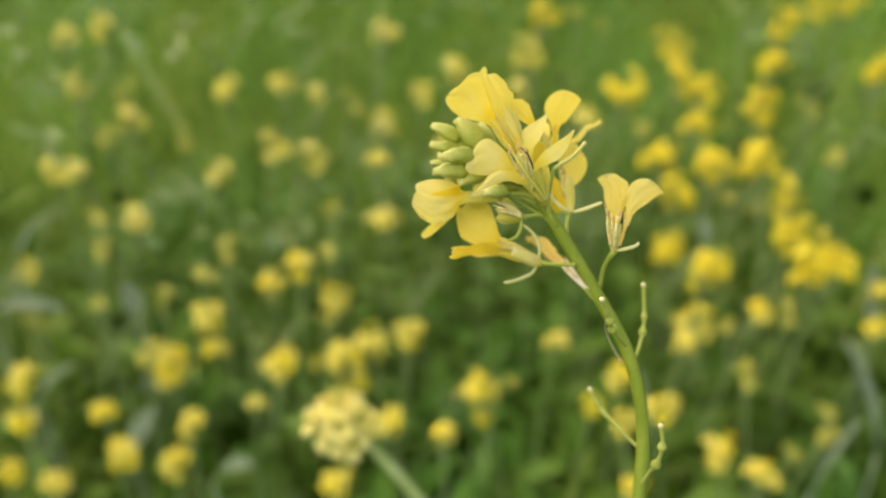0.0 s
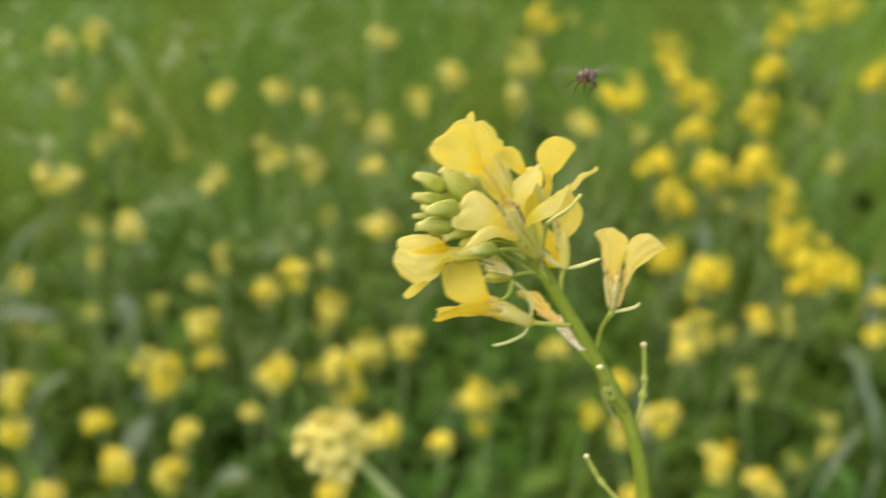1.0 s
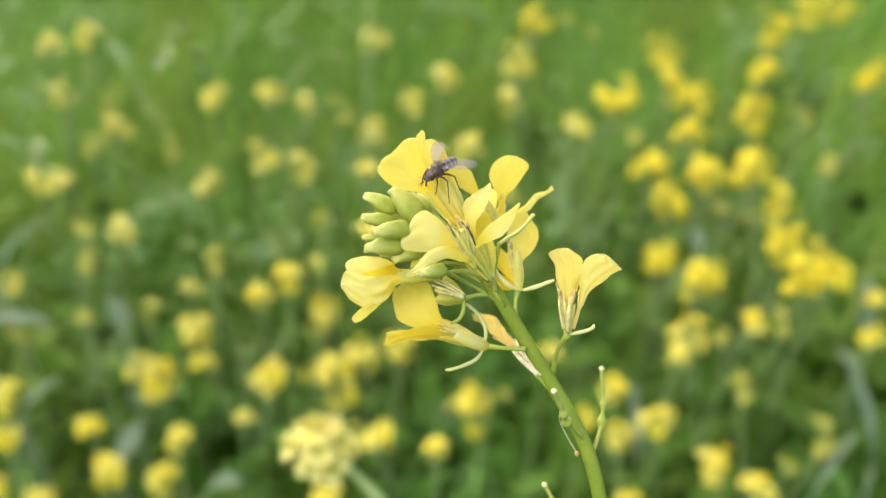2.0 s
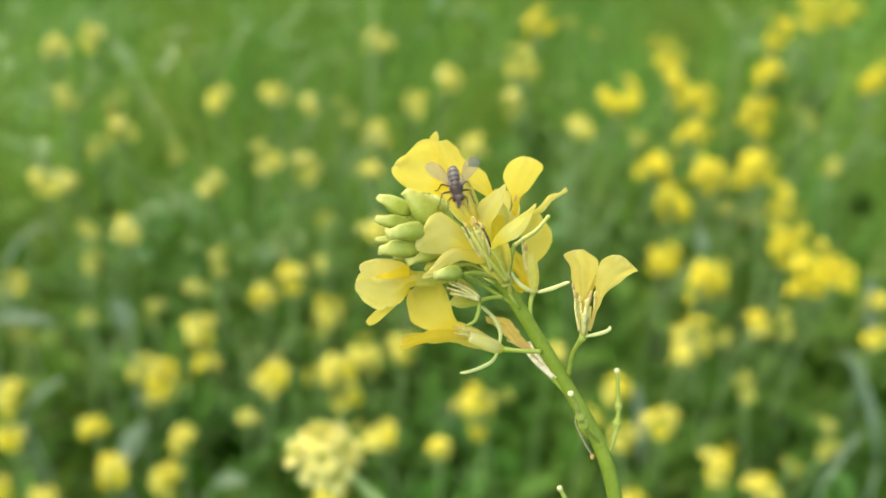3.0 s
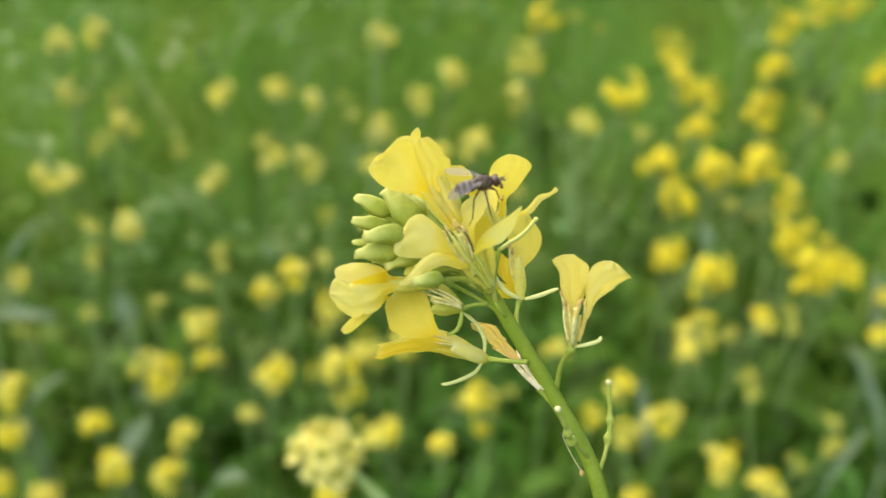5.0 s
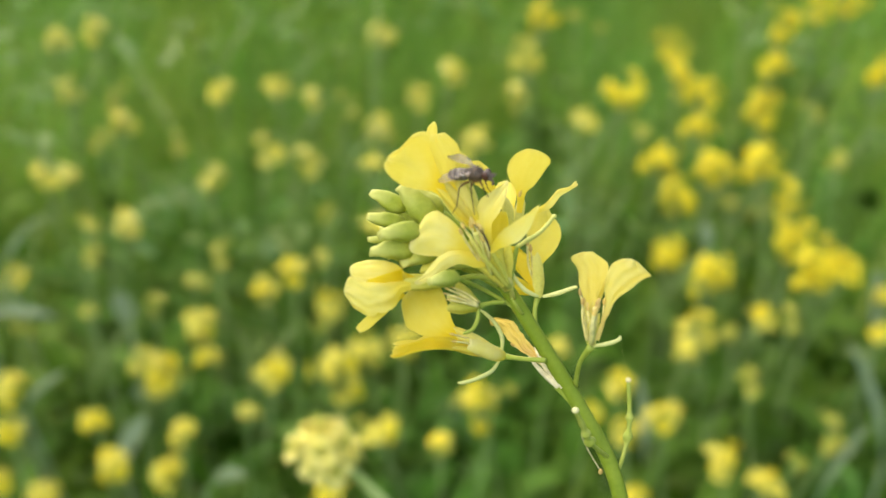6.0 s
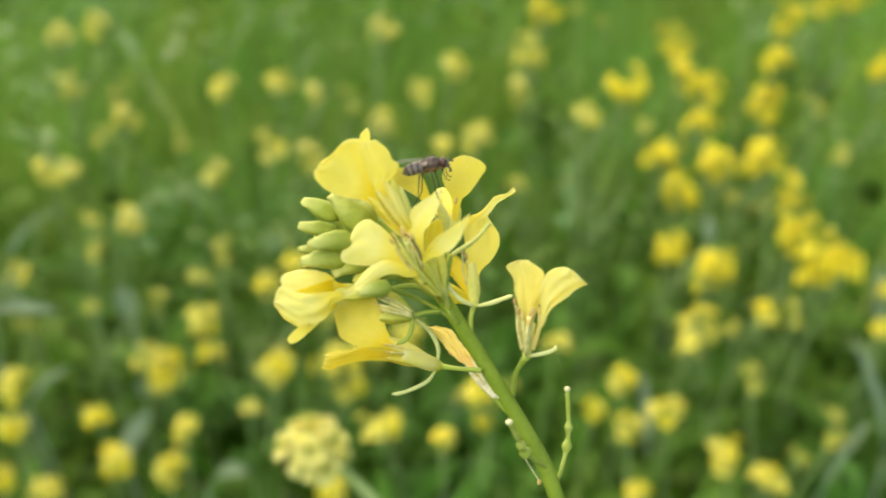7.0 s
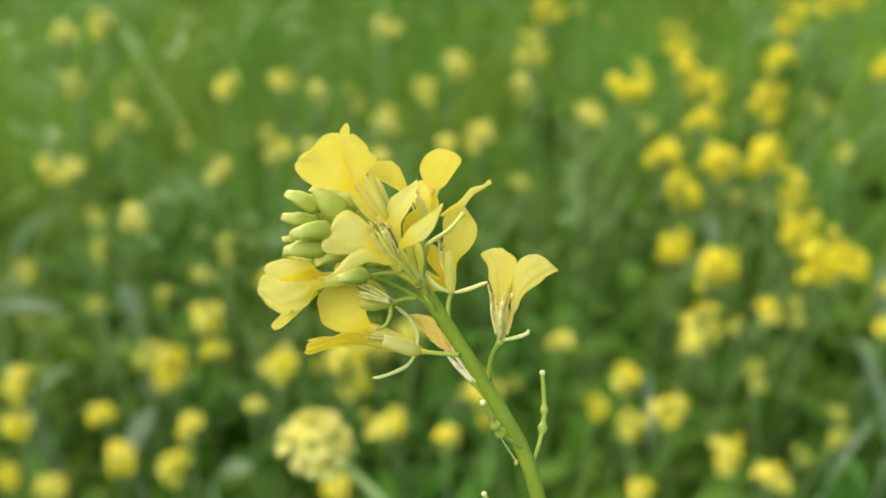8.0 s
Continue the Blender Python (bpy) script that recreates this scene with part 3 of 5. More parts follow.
    petal(fl, S(889, 588, 2), S(905, 478, 0), [(0, 4, 4), (0.4, 4, 4), (0.7, 9, 9), (0.9, 10, 10), (1, 5, 5)], D(0.1, 0.1, 1), ruffle=0.12, seed=18, material=PETAL_OLD)
    for pts in ([(880, 592, 3.5), (872, 560, 4), (872, 532, 4.3)], [(885, 592, 4), (880, 560, 5), (878, 540, 5)], [(890, 592, 4), (892, 565, 5), (894, 542, 5.4)], [(893, 592, 3.5), (904, 560, 4), (907, 530, 4)]):
        stamen(fl, [S(*p) for p in pts])
    stamen(fl, [S(878, 592, 3.5), S(870, 555, 4.4), S(869, 530, 4.8)], 0.22, True)
    stamen(fl, [S(880, 592, 3.5), S(872, 540, 4), S(866, 514, 4.4)], 0.22, True)
    stamen(fl, [S(886, 596, 4), S(886, 560, 6), S(888, 550, 6.4)], 0.34)
    stamen(fl, [S(890, 596, 4), S(892, 556, 5.4), S(894, 538, 5.6)], 0.36, True)
    pistil(fl, [S(886, 598, 4), S(885, 570, 6), S(889, 538, 6.6)], 0.44, FILAMENT)
    sepal(fl, S(890, 602, 4), S(882, 560, 6), 13, D(-0.2, 0, 1), SEPAL_PALE)
    sepal(fl, S(883, 602, 3), S(874, 530, 4), 16, D(-0.5, 0, 0.9), SEPAL_PALE)
    sepal(fl, S(892, 602, 3), S(900, 545, 4), 16, D(0.5, 0, 0.9), SEPAL_PALE)
    curled_sepal(fl, [S(890, 602, 3.5), S(908, 599, 4), S(926, 594, 4.2), S(934, 589, 4.2), S(935, 584, 4)], 0.34)

    # flower to the other side with drooping lip
    fl = flower(plant, S(722, 492, 1), S(640, 498, 3), [S(700, 485, 1.5), S(668, 487, 2.4)], 0.4)
    petal(fl, S(566, 494, 4), S(468, 474, 3), [(0, 3, 8), (0.08, 1, 14), (0.16, -2, 20), (0.25, 0, 25), (0.34, 3, 26), (0.44, 6, 26), (0.54, 11, 26), (0.64, 15, 25), (0.74, 18, 22), (0.83, 17, 19), (0.9, 16, 15), (0.96, 9, 10), (1, 3, 4)], D(0.0, 0.4, 0.9), bulge=0.06, ruffle=0.06, seed=19, cup=-0.1, material=PETAL_LIGHT)
    # added wedge, no separate petal: the upper petal's shaded fold in deeper yellow
    petal(fl, S(558, 487, 5.4), S(494, 496, 6.2), [(0, 14, 16), (0.35, 10, 12), (0.7, 5, 7), (1, 1, 2)], D(0.0, -0.55, 0.8), seed=29, material=PETAL_DEEP, ruffle=0.05)
    petal(fl, S(572, 500, 5), S(456, 516, 6), [(0, 9, 7), (0.08, 11, 9), (0.16, 14, 11), (0.25, 32, 13), (0.34, 40, 14), (0.44, 44, 13), (0.54, 44, 14), (0.64, 44, 15), (0.74, 39, 20), (0.83, 33, 27), (0.9, 24, 25), (0.96, 10, 16), (1, 4, 4)], D(-0.15, 0.05, 1), bulge=0.05, ruffle=0.12, seed=20, cup=-0.16, fold=0.006, material=PETAL_LIGHT)
    petal(fl, S(562, 515, 3), S(483, 582, 4), [(0, 5, 5), (0.5, 8, 8), (0.75, 9, 10), (0.9, 8, 9), (1, 4, 6)], D(-0.2, -0.1, 1), ruffle=0.07, seed=21)
    petal(fl, S(592, 500, 3), S(488, 486, 3), [(0, 8, 8), (0.4, 14, 20), (0.7, 16, 22), (1, 6, 6)], D(0.0, 0.3, 0.9), seed=22, material=PETAL_DEEP)
    sepal(fl, S(642, 494, 3), S(560, 492, 5), 22, D(-0.1, 0.6, 0.8), SEPAL, bulge=0.05)
    sepal(fl, S(642, 500, 3), S(560, 508, 5), 18, D(-0.1, -0.5, 0.8), SEPAL, bulge=0.05)
    sepal(fl, S(640, 490, 2), S(570, 482, 2), 16, D(-0.1, 0.9, 0.2), SEPAL, bulge=0.05)

    # low flower seen from its side
    fl = flower(plant, S(812, 628, -0.5), S(740, 622, -4), [S(775, 626, -2)], 0.36)
    petal(fl, S(676, 594, -2), S(584, 502, -1), [(0, 12, 4), (0.08, 18, 4), (0.16, 25, 3), (0.25, 34, 3), (0.34, 42, 7), (0.44, 51, 14), (0.54, 58, 20), (0.64, 61, 26), (0.74, 57, 30), (0.83, 51, 24), (0.9, 46, 19), (0.96, 38, 13), (1, 28, 6)], D(-0.1, 0.1, 1), bulge=0.03, ruffle=0.05, seed=23)
    petal(fl, S(692, 608, -1), S(541, 618, 5.5), [(0, 6, 5), (0.08, 7, 8), (0.16, 7, 12), (0.25, 7, 17), (0.34, 5, 23), (0.44, 4, 27), (0.54, 4, 27), (0.64, 4, 25), (0.74, 5, 20), (0.83, 10, 16), (0.9, 14, 13), (0.96, 13, 12), (1, 10, 10)], D(0.1, -0.5, 0.85), bulge=-0.03, ruffle=0.10, seed=24, fold=0.008, material=PETAL_LIP_SHADED)
    petal(fl, S(684, 596, -2), S(545, 604, 3.5), [(0, 6, 6), (0.4, 7, 9), (0.7, 7, 10), (0.9, 5, 7), (1, 2, 3)], D(0.1, 0.8, 0.5), seed=30, ruffle=0.1)
    petal(fl, S(690, 598, -4), S(590, 600, -4), [(0, 5, 5), (0.5, 12, 14), (0.8, 14, 14), (1, 4, 4)], D(0.1, 0.4, 0.9), seed=25)
    bm = bmesh.new()
    tube(bm, [S(745, 623, -4), S(730, 619, -3), S(706, 611, -1.6), S(676, 602, -0.6)], [0.42 * MM, 0.82 * MM, 1.02 * MM, 1.08 * MM, 1.0 * MM, 0.8 * MM], 14, 6)
    named_uv(part("calyx", bm, PETAL_LIGHT, fl, "cream calyx tube"))
    sepal(fl, S(738, 615, -3), S(652, 573, -1), 19, D(-0.1, 0.4, 0.9), PETAL_LIGHT, bulge=0.02)
    sepal(fl, S(738, 618, -2.6), S(656, 590, 0.6), 17, D(-0.1, 0.2, 1), PETAL_LIGHT, bulge=0.02)
    sepal(fl, S(736, 624, -2.6), S(648, 608, 0.8), 18, D(0.0, -0.2, 1), PETAL, bulge=0.02)
    curled_sepal(fl, [S(738, 616, -3), S(738, 590, -2.4), S(726, 566, -2), S(712, 552, -2), S(700, 543, -2.4)], 0.34)
    curled_sepal(fl, [S(734, 630, -3), S(720, 648, -1.4), S(694, 661, 0), S(672, 668, 0.6), S(660, 669, 0.6)], 0.34)
    for pts in ([(700, 600, -2), (670, 590, 0), (652, 586, 1)], [(700, 606, -2), (672, 600, 0.6), (655, 598, 1.6)]):
        stamen(fl, [S(*p) for p in pts], 0.2)

    # withered flower against the stem
    fl = flower(plant, S(874, 714, -3.4), S(834, 672, -2.6), [S(854, 696, -2.8)], 0.36)
    petal(fl, S(806, 628, -5), S(725, 560, -14), [(0, 5, 4), (0.16, 6, 3), (0.25, 10, 4), (0.34, 8, 9), (0.44, 7, 19), (0.54, 8, 23), (0.64, 4, 25), (0.74, 3, 28), (0.83, 3, 21), (0.9, 5, 14), (0.96, 4, 8), (1, 2, 4)], D(0.1, 0.15, 1), bulge=0.03, ruffle=0.22, fold=0.04, seed=26, material=PETAL_WITHER)
    petal(fl, S(806, 632, -6), S(762, 578, -16), [(0, 4, 4), (0.5, 10, 11), (0.8, 9, 10), (1, 3, 3)], D(-0.2, 0.3, 0.9), ruffle=0.25, seed=27, material=PETAL_WITHER)
    for pts in ([(838, 672, -2), (812, 640, -4), (798, 606, -7)], [(834, 676, -2), (804, 646, -3.5), (788, 622, -6)], [(842, 676, -2), (820, 650, -3), (806, 622, -4)], [(836, 674, -2), (816, 654, -3), (796, 632, -4)]):
        curled_sepal(fl, [S(*p) for p in pts], 0.26, DRY)
    stamen(fl, [S(836, 662, -3), S(800, 628, -6), S(766, 604, -10)], 0.26, True)

    # opened calyx and looping stalks between them
    fl = flower(plant, S(738, 528, 1), S(692, 536, 3), [S(715, 530, 2)], 0.32, "spent flower, petals gone")
    sepal(fl, S(694, 532, 3), S(650, 494, 4), 24, D(0.2, 0.5, 0.8), SEPAL, bulge=0.05)
    sepal(fl, S(694, 540, 3), S(634, 540, 5), 26, D(-0.1, -0.3, 1), SEPAL, bulge=0.08)
    sepal(fl, S(694, 536, 3), S(634, 520, 5), 20, D(-0.1, 0.4, 1), SEPAL_PALE, bulge=0.05)
    curled_sepal(fl, [S(692, 540, 3), S(690, 560, 3), S(682, 576, 3), S(666, 584, 3)], 0.36, PEDICEL)
    for pts in ([(690, 534, 4), (662, 518, 5), (638, 508, 5.4)], [(690, 535, 4), (660, 524, 5.4), (634, 516, 5.8)], [(690, 537, 4), (662, 530, 5.6), (640, 526, 6)], [(692, 530, 3.6), (668, 514, 4.4), (646, 505, 4.8)]):
        stamen(fl, [S(*p) for p in pts], 0.15)
    fl = flower(plant, S(728, 500, 0), S(640, 470, -1), [S(690, 470, -1)], 0.35, "young flower just opening")
    petal(fl, S(640, 470, 0), S(588, 446, 1), [(0, 8, 8), (0.5, 18, 18), (0.8, 16, 16), (1, 5, 5)], D(-0.1, 0.4, 0.9), seed=28, material=PETAL_DEEP, bulge=0.1)
    sepal(fl, S(642, 466, 1), S(590, 478, 2), 24, D(-0.1, -0.3, 1), SEPAL)

    # buds of the head, outer ones first
    for base, tip, w, m in (
            ((566, 372, -1), (506, 341, 0), 36, None), ((566, 398, 0), (497, 384, 2), 32, None), ((590, 408, 3), (514, 416, 7), 38, None),
            ((560, 424, 1), (500, 424, 3), 20, None), ((580, 440, 2), (501, 444, 5), 40, None), ((612, 392, 1), (556, 332, 2), 50, None),
            ((622, 388, 0), (590, 338, -1), 46, None), ((600, 400, -3), (545, 352, -6), 40, None), ((600, 420, -3), (530, 400, -6), 40, None),
            ((606, 440, -2), (540, 452, -4), 42, None), ((630, 440, 0), (556, 466, 3), 34, None), ((640, 460, -2), (590, 500, 0), 34, BUD),
            ((640, 400, -4), (620, 330, -8), 40, None), ((600, 410, -5), (560, 420, -11), 44, None), ((652, 488, 7), (600, 494, 10.5), 30, None)):
        bud(plant, S(*base), S(*tip), w, material=m)
        bm = bmesh.new()
        b = S(*base)
        low = base[1] + 56
        root = S(748 + (low - 512) * (0.66 if low > 512 else 0.8), low, -1)
        tube(bm, [b, b.lerp(root, 0.5) + D(-0.1, 0.1, -0.8) * 3.5 * MM, root], [0.30 * MM, 0.26 * MM, 0.3 * MM], 8, 5)
        named_uv(part("bud_stalk", bm, PEDICEL, plant))

    # short stubs on the axis where petals have dropped
    for pts, r, skin in (([(740, 502, 0), (722, 486, 3), (707, 478, 4.5)], 1.0, SEPAL_PALE), ([(770, 548, 0), (759, 535, 1.2), (750, 522, 1.6)], 0.6, PEDICEL), ([(754, 522, 0), (746, 500, 3), (742, 486, 4.5)], 0.9, SEPAL_PALE)):
        bm = bmesh.new()
        tube(bm, [S(*p) for p in pts], [0.35 * r * MM, 0.34 * r * MM, 0.36 * r * MM, 0.38 * r * MM, 0.12 * r * MM], 8, 6)
        named_uv(part("flower_stub", bm, skin, plant))

    # young pods down the stem
    seed_pod(plant, [S(922, 792, -3), S(900, 778, 1), S(883, 763, 4.2), S(872, 742, 6.6), S(855, 713, 9.2)], [(0.45, 0.85), (0.63, 0.6), (0.8, 0.15)])
    seed_pod(plant, [S(938, 834, -5.5), S(953, 790, -6), S(962, 748, -6.5), S(963, 712, -6.5), S(960, 660, -6)], [(0.44, 0.7), (0.66, 0.45)])
    seed_pod(plant, [S(964, 1006, -6), S(920, 962, -7), S(886, 924, -8.5), S(870, 898, -9), S(857, 875, -9)], [(0.5, 0.35), (0.7, 0.25)])
    seed_pod(plant, [S(958, 1080, -6), S(974, 1056, -3), S(990, 1034, 1), S(995, 1000, 3), S(990, 968, 4)], [(0.42, 0.85), (0.68, 0.7)])
    bm = bmesh.new()
    tube(bm, [S(874, 744, 3), S(878, 760, -2), S(896, 790, -5), S(913, 816, -6)], [0.09 * MM, 0.11 * MM, 0.09 * MM], 6, 6)
    bmesh.ops.create_icosphere(bm, subdivisions=3, radius=0.32 * MM, matrix=Matrix.Translation(S(914, 819, -6)) @ Matrix.Diagonal((1, 1, 1.5, 1)))
    bm.faces.ensure_lookup_table()
    for face in bm.faces[-320:]:
        face.material_index = 1
    part("dry_thread", bm, [DRY, ANTHER_DRY], plant, "withered thread with a brown tip")
    bm = bmesh.new()
    tube(bm, [S(934, 588, 4), S(946, 622, 0), S(960, 656, -6)], [0.007 * MM, 0.007 * MM, 0.007 * MM], 4, 6)
    part("spider_thread", bm, FILAMENT, plant, "single fine strand of spider silk")
    return plant


# ---- the field behind ----
def flower_mesh(name, seed, material, reach, full=0.85):
    """A small open mustard flower: four petals in a cross, sepals and a knot of stamens."""
    rng = random.Random(seed)
    bm = bmesh.new()
    for k in range(4):
        a = k * math.pi / 2 + rng.uniform(-0.2, 0.2)
        out = Vector((math.cos(a), math.sin(a), rng.uniform(0.25, 0.7))).normalized()
        blade(bm, out * 0.001, out * reach * rng.uniform(0.9, 1.1), reach * full, Vector((0, 0, 1)), bulge=rng.uniform(0, 0.1), curl=-rng.uniform(0, 0.3), claw=0.2,
              wide=0.65, rows=5, cols=4, thick=0, point=2.8)
    for k in range(5):
        a = k * 1.26
        tube(bm, [Vector((0, 0, -0.001)), Vector((math.cos(a), math.sin(a), 3)) * 0.0009, Vector((math.cos(a), math.sin(a), 2.6)) * 0.0016], [0.0005, 0.0003, 0.0006], 4, 1, mat=1)
    tube(bm, [Vector((0, 0, -0.006)), Vector((0.0004, 0, -0.003)), Vector((0, 0, 0.001))], [0.0006, 0.0008, 0.0012], 5, 2, mat=1)
    mesh = bpy.data.meshes.new(name)
    for face in bm.faces:
        face.smooth = True
    bm.to_mesh(mesh)
    bm.free()
    mesh.uv_layers[0].name = "along"
    mesh.materials.append(material)
    mesh.materials.append(FIELD_BUD)
    return mesh


def leaf_mesh(seed):
    """A lobed mustard leaf, 8 cm long, with a raised midrib fold."""
    rng = random.Random(seed)
    bm = bmesh.new()
    blade(bm, Vector((0, 0, 0)), Vector((0.075, 0, -0.012)), 0.034, Vector((0, 0, 1)), bulge=0.12, cup=0.25, claw=0.1, wide=0.6, ruffle=0.25, seed=seed, rows=9, cols=6, thick=0.0004, point=1.7)
    mesh = bpy.data.meshes.new("leaf")
    for face in bm.faces:
        face.smooth = True
    bm.to_mesh(mesh)
    bm.free()
    mesh.uv_layers[0].name = "along"
    mesh.materials.append(FIELD_LEAF)
    return mesh


def field_plant(foot, head, spread, count, flowers, leaves, seed, label, tall=1.0, thick=1.0, via=(), skin=None, leafy=(2, 4), ragged=0.32, ring=(-0.95, 0.85), buds=5):
    """A mustard plant of the field: stem, leaves, and a head of open flowers round green buds."""
    rng = random.Random(seed)
    plant = new("mustard_plant")
    plant.location = foot
    tagged(plant, label, "wildflower", "mustard plants in the meadow")
    top = Vector(head) - Vector(foot)
    lean = Vector((rng.uniform(-0.03, 0.03), rng.uniform(-0.03, 0.03), 0))
    bm = bmesh.new()
    line = tube(bm, [Vector((0, 0, -0.02)), top * 0.35 + lean, top * 0.75 + lean * 0.7, *(top + Vector(v) for v in via), top], [0.0022 * thick, 0.0018 * thick, 0.0014 * thick, 0.0009 * thick], 7, 6)
    named_uv(part("stem", bm, skin or FIELD_STEM, plant))
    # each head is longer one way than the other
    drawn, long_way = rng.uniform(0.72, 0.95), rng.uniform(0, math.pi)
    bm = bmesh.new()
    for k in range(buds):
        a, r = k * 2.4, 0.0022 * math.sqrt(k)
        p = top + Vector((math.cos(a) * r, math.sin(a) * r, spread * 0.05 - r * 0.5))
        tube(bm, [p - Vector((0, 0, 0.003)), p, p + Vector((math.cos(a) * 0.001, math.sin(a) * 0.001, 0.004))], [0.0006, 0.0014, 0.0014, 0.0004], 6, 2)
    named_uv(part("bud_tip", bm, FIELD_BUD, plant))
    for k in range(count):
        a = k * 2.39996 + rng.uniform(-0.3, 0.3)
        level = rng.uniform(*ring)
        r = spread * math.sqrt(1 - level * level) * rng.uniform(0.25, 1.08) * (1 + (drawn - 1) * math.cos(a - long_way) ** 2) / math.sqrt(drawn)
        drop = (level - 0.1) * spread * tall * rng.uniform(0.75, 1.15)
        p = top + Vector((math.cos(a) * r, math.sin(a) * r, drop)) + Vector((rng.uniform(-1, 1), rng.uniform(-1, 1), rng.uniform(-1, 1))) * spread * ragged
        ob = new("flower", flowers[rng.randrange(len(flowers))])
        ob.parent = plant
        out = Vector((math.cos(a) * r, math.sin(a) * r, spread * (0.35 + 0.75 * level + rng.uniform(-0.1, 0.4))))
        ob.matrix_local = Matrix.Translation(p) @ out.to_track_quat("Z", "Y").to_matrix().to_4x4() @ pose(0, 0, 0, 0, 0, rng.uniform(0, 360))
        bm = bmesh.new()
        joint = line[-3] if drop > -spread * 0.4 else line[-5]
        tube(bm, [joint, joint.lerp(p, 0.6) - Vector((0, 0, 0.002)), p - out.normalized() * 0.004], [0.0006, 0.0005, 0.0006], 5, 2)
        named_uv(part("flower_stalk", bm, FIELD_STEM, plant))
    for k in range(rng.randint(*leafy)):
        a = rng.uniform(0, 6.28)
        s = rng.uniform(0.45, 1.05)
        at = line[int(len(line) * rng.uniform(0.3, 0.78))]
        ob = new("leaf", leaves[rng.randrange(len(leaves))])
        ob.parent = plant
        ob.matrix_local = Matrix.Translation(at) @ Euler((rng.uniform(-0.4, 0.4), rng.uniform(-0.7, 0.3), a)).to_matrix().to_4x4() @ Matrix.Scale(s, 4)
    return plant


# heads of the plants behind: across and up from the middle of the view, size (all in thousandths of the distance), flowers
FAR_LEFT = [
    (-361, 193, 18, 5), (-327, 201, 24, 7), (-350, 148, 23, 6), (-301, 116, 23, 6), (-208, 142, 23, 6), (-155, 147, 25, 7), (-121, 138, 23, 7),
    (-163, 89, 28, 9), (-126, 81, 23, 7), (-216, 63, 26, 8), (-372, 64, 20, 6), (-353, 66, 20, 7), (-295, 21, 25, 8), (-58, 197, 23, 7),
    (-59, 111, 25, 8), (-22, 138, 23, 7), (-66, 71, 24, 4), (31, 93, 28, 9), (-2, 87, 17, 5), (-58, 19, 25, 8),
    (8, 162, 18, 6), (77, 175, 33, 10), (67, 138, 25, 7), (133, 118, 25, 7)]
NEAR_LEFT = [
    (-398, -31, 18, 4), (-166, -44, 20, 6), (-141, -26, 25, 7), (-105, -52, 25, 8), (-227, -72, 27, 10), (-219, -102, 23, 7), (-264, -118, 43, 30),
    (-155, -118, 30, 12), (-97, -117, 48, 22), (-70, -97, 32, 9), (-33, -90, 23, 8), (-404, -132, 27, 9), (-404, -171, 23, 6), (-324, -164, 23, 7),
    (-243, -176, 20, 6), (-309, -206, 27, 10), (-258, -211, 24, 8), (-375, -233, 25, 8), (-414, -221, 16, 6), (-2, -188, 16, 5), (-102, -234, 23, 8),
    (-58, -173, 37, 10)]
FAR_RIGHT = [
    (93, 216, 28, 9), (213, 187, 28, 9), (172, 144, 38, 14),
    (222, 155, 25, 8), (241, 141, 30, 9), (236, 110, 25, 9), (307, 167, 23, 9), (300, 126, 35, 13), (318, 207, 30, 11), (352, 225, 31, 10),
    (378, 229, 26, 9), (409, 164, 26, 10)]
MID_RIGHT = [
    (205, 80, 31, 11), (253, 72, 37, 12), (220, 45, 34, 12), (296, 77, 36, 13), (323, 48, 30, 7), (325, 6, 36, 13), (352, -11, 37, 12),
    (347, -34, 25, 8), (373, -26, 25, 7), (207, -7, 30, 10), (251, -26, 38, 14)]
NEAR_RIGHT = [
    (239, -76, 30, 8), (228, -96, 23, 6), (299, -69, 24, 6), (167, -132, 24, 6), (205, -161, 28, 7), (170, -174, 23, 6), (141, -157, 14, 3),
    (35, -145, 45, 14), (261, -201, 31, 10), (304, -224, 31, 10), (410, -79, 24, 6), (413, -47, 19, 5), (179, -235, 16, 4), (106, -96, 17, 4)]
FADED = [
    (-306, 143, 25, 6), (-320, 100, 20, 5), (-250, 98, 20, 5), (-330, 19, 20, 4), (-110, 32, 18, 5), (-208, -7, 25, 6),
    (-89, 138, 18, 3), (-330, -7, 18, 4), (-269, -57, 18, 4), (-330, -58, 18, 3), (-232, -34, 16, 4), (-113, -10, 18, 4), (-113, -79, 18, 3),
    (-182, -158, 18, 4), (183, 109, 25, 4), (347, 127, 23, 4), (294, 30, 25, 6), (265, 40, 20, 4), (368, 80, 23, 5),
    (323, -67, 21, 4), (265, -83, 19, 5), (284, -125, 26, 5), (365, -162, 23, 5), (362, -184, 19, 5), (333, -203, 19, 3), (-87, 119, 18, 3),
    (68, 53, 22, 6), (146, 201, 17, 3), (125, 212, 17, 3), (-393, -79, 20, 2), (-282, -105, 17, 3)]
# tufts of grey-green leaves in the sward: across, up, breadth
SILVERY = [(-400, 200, 26), (-372, 150, 30), (-395, 85, 24), (-320, 216, 30), (-230, 190, 30), (-110, 214, 26), (20, 205, 24), (-250, 28, 24), (-150, -8, 24), (-60, 62, 22), (110, 30, 22), (330, 190, 24),
           (400, 110, 24)]
VIEW = pose(0, 0, 1.05, 58, 0, 0)


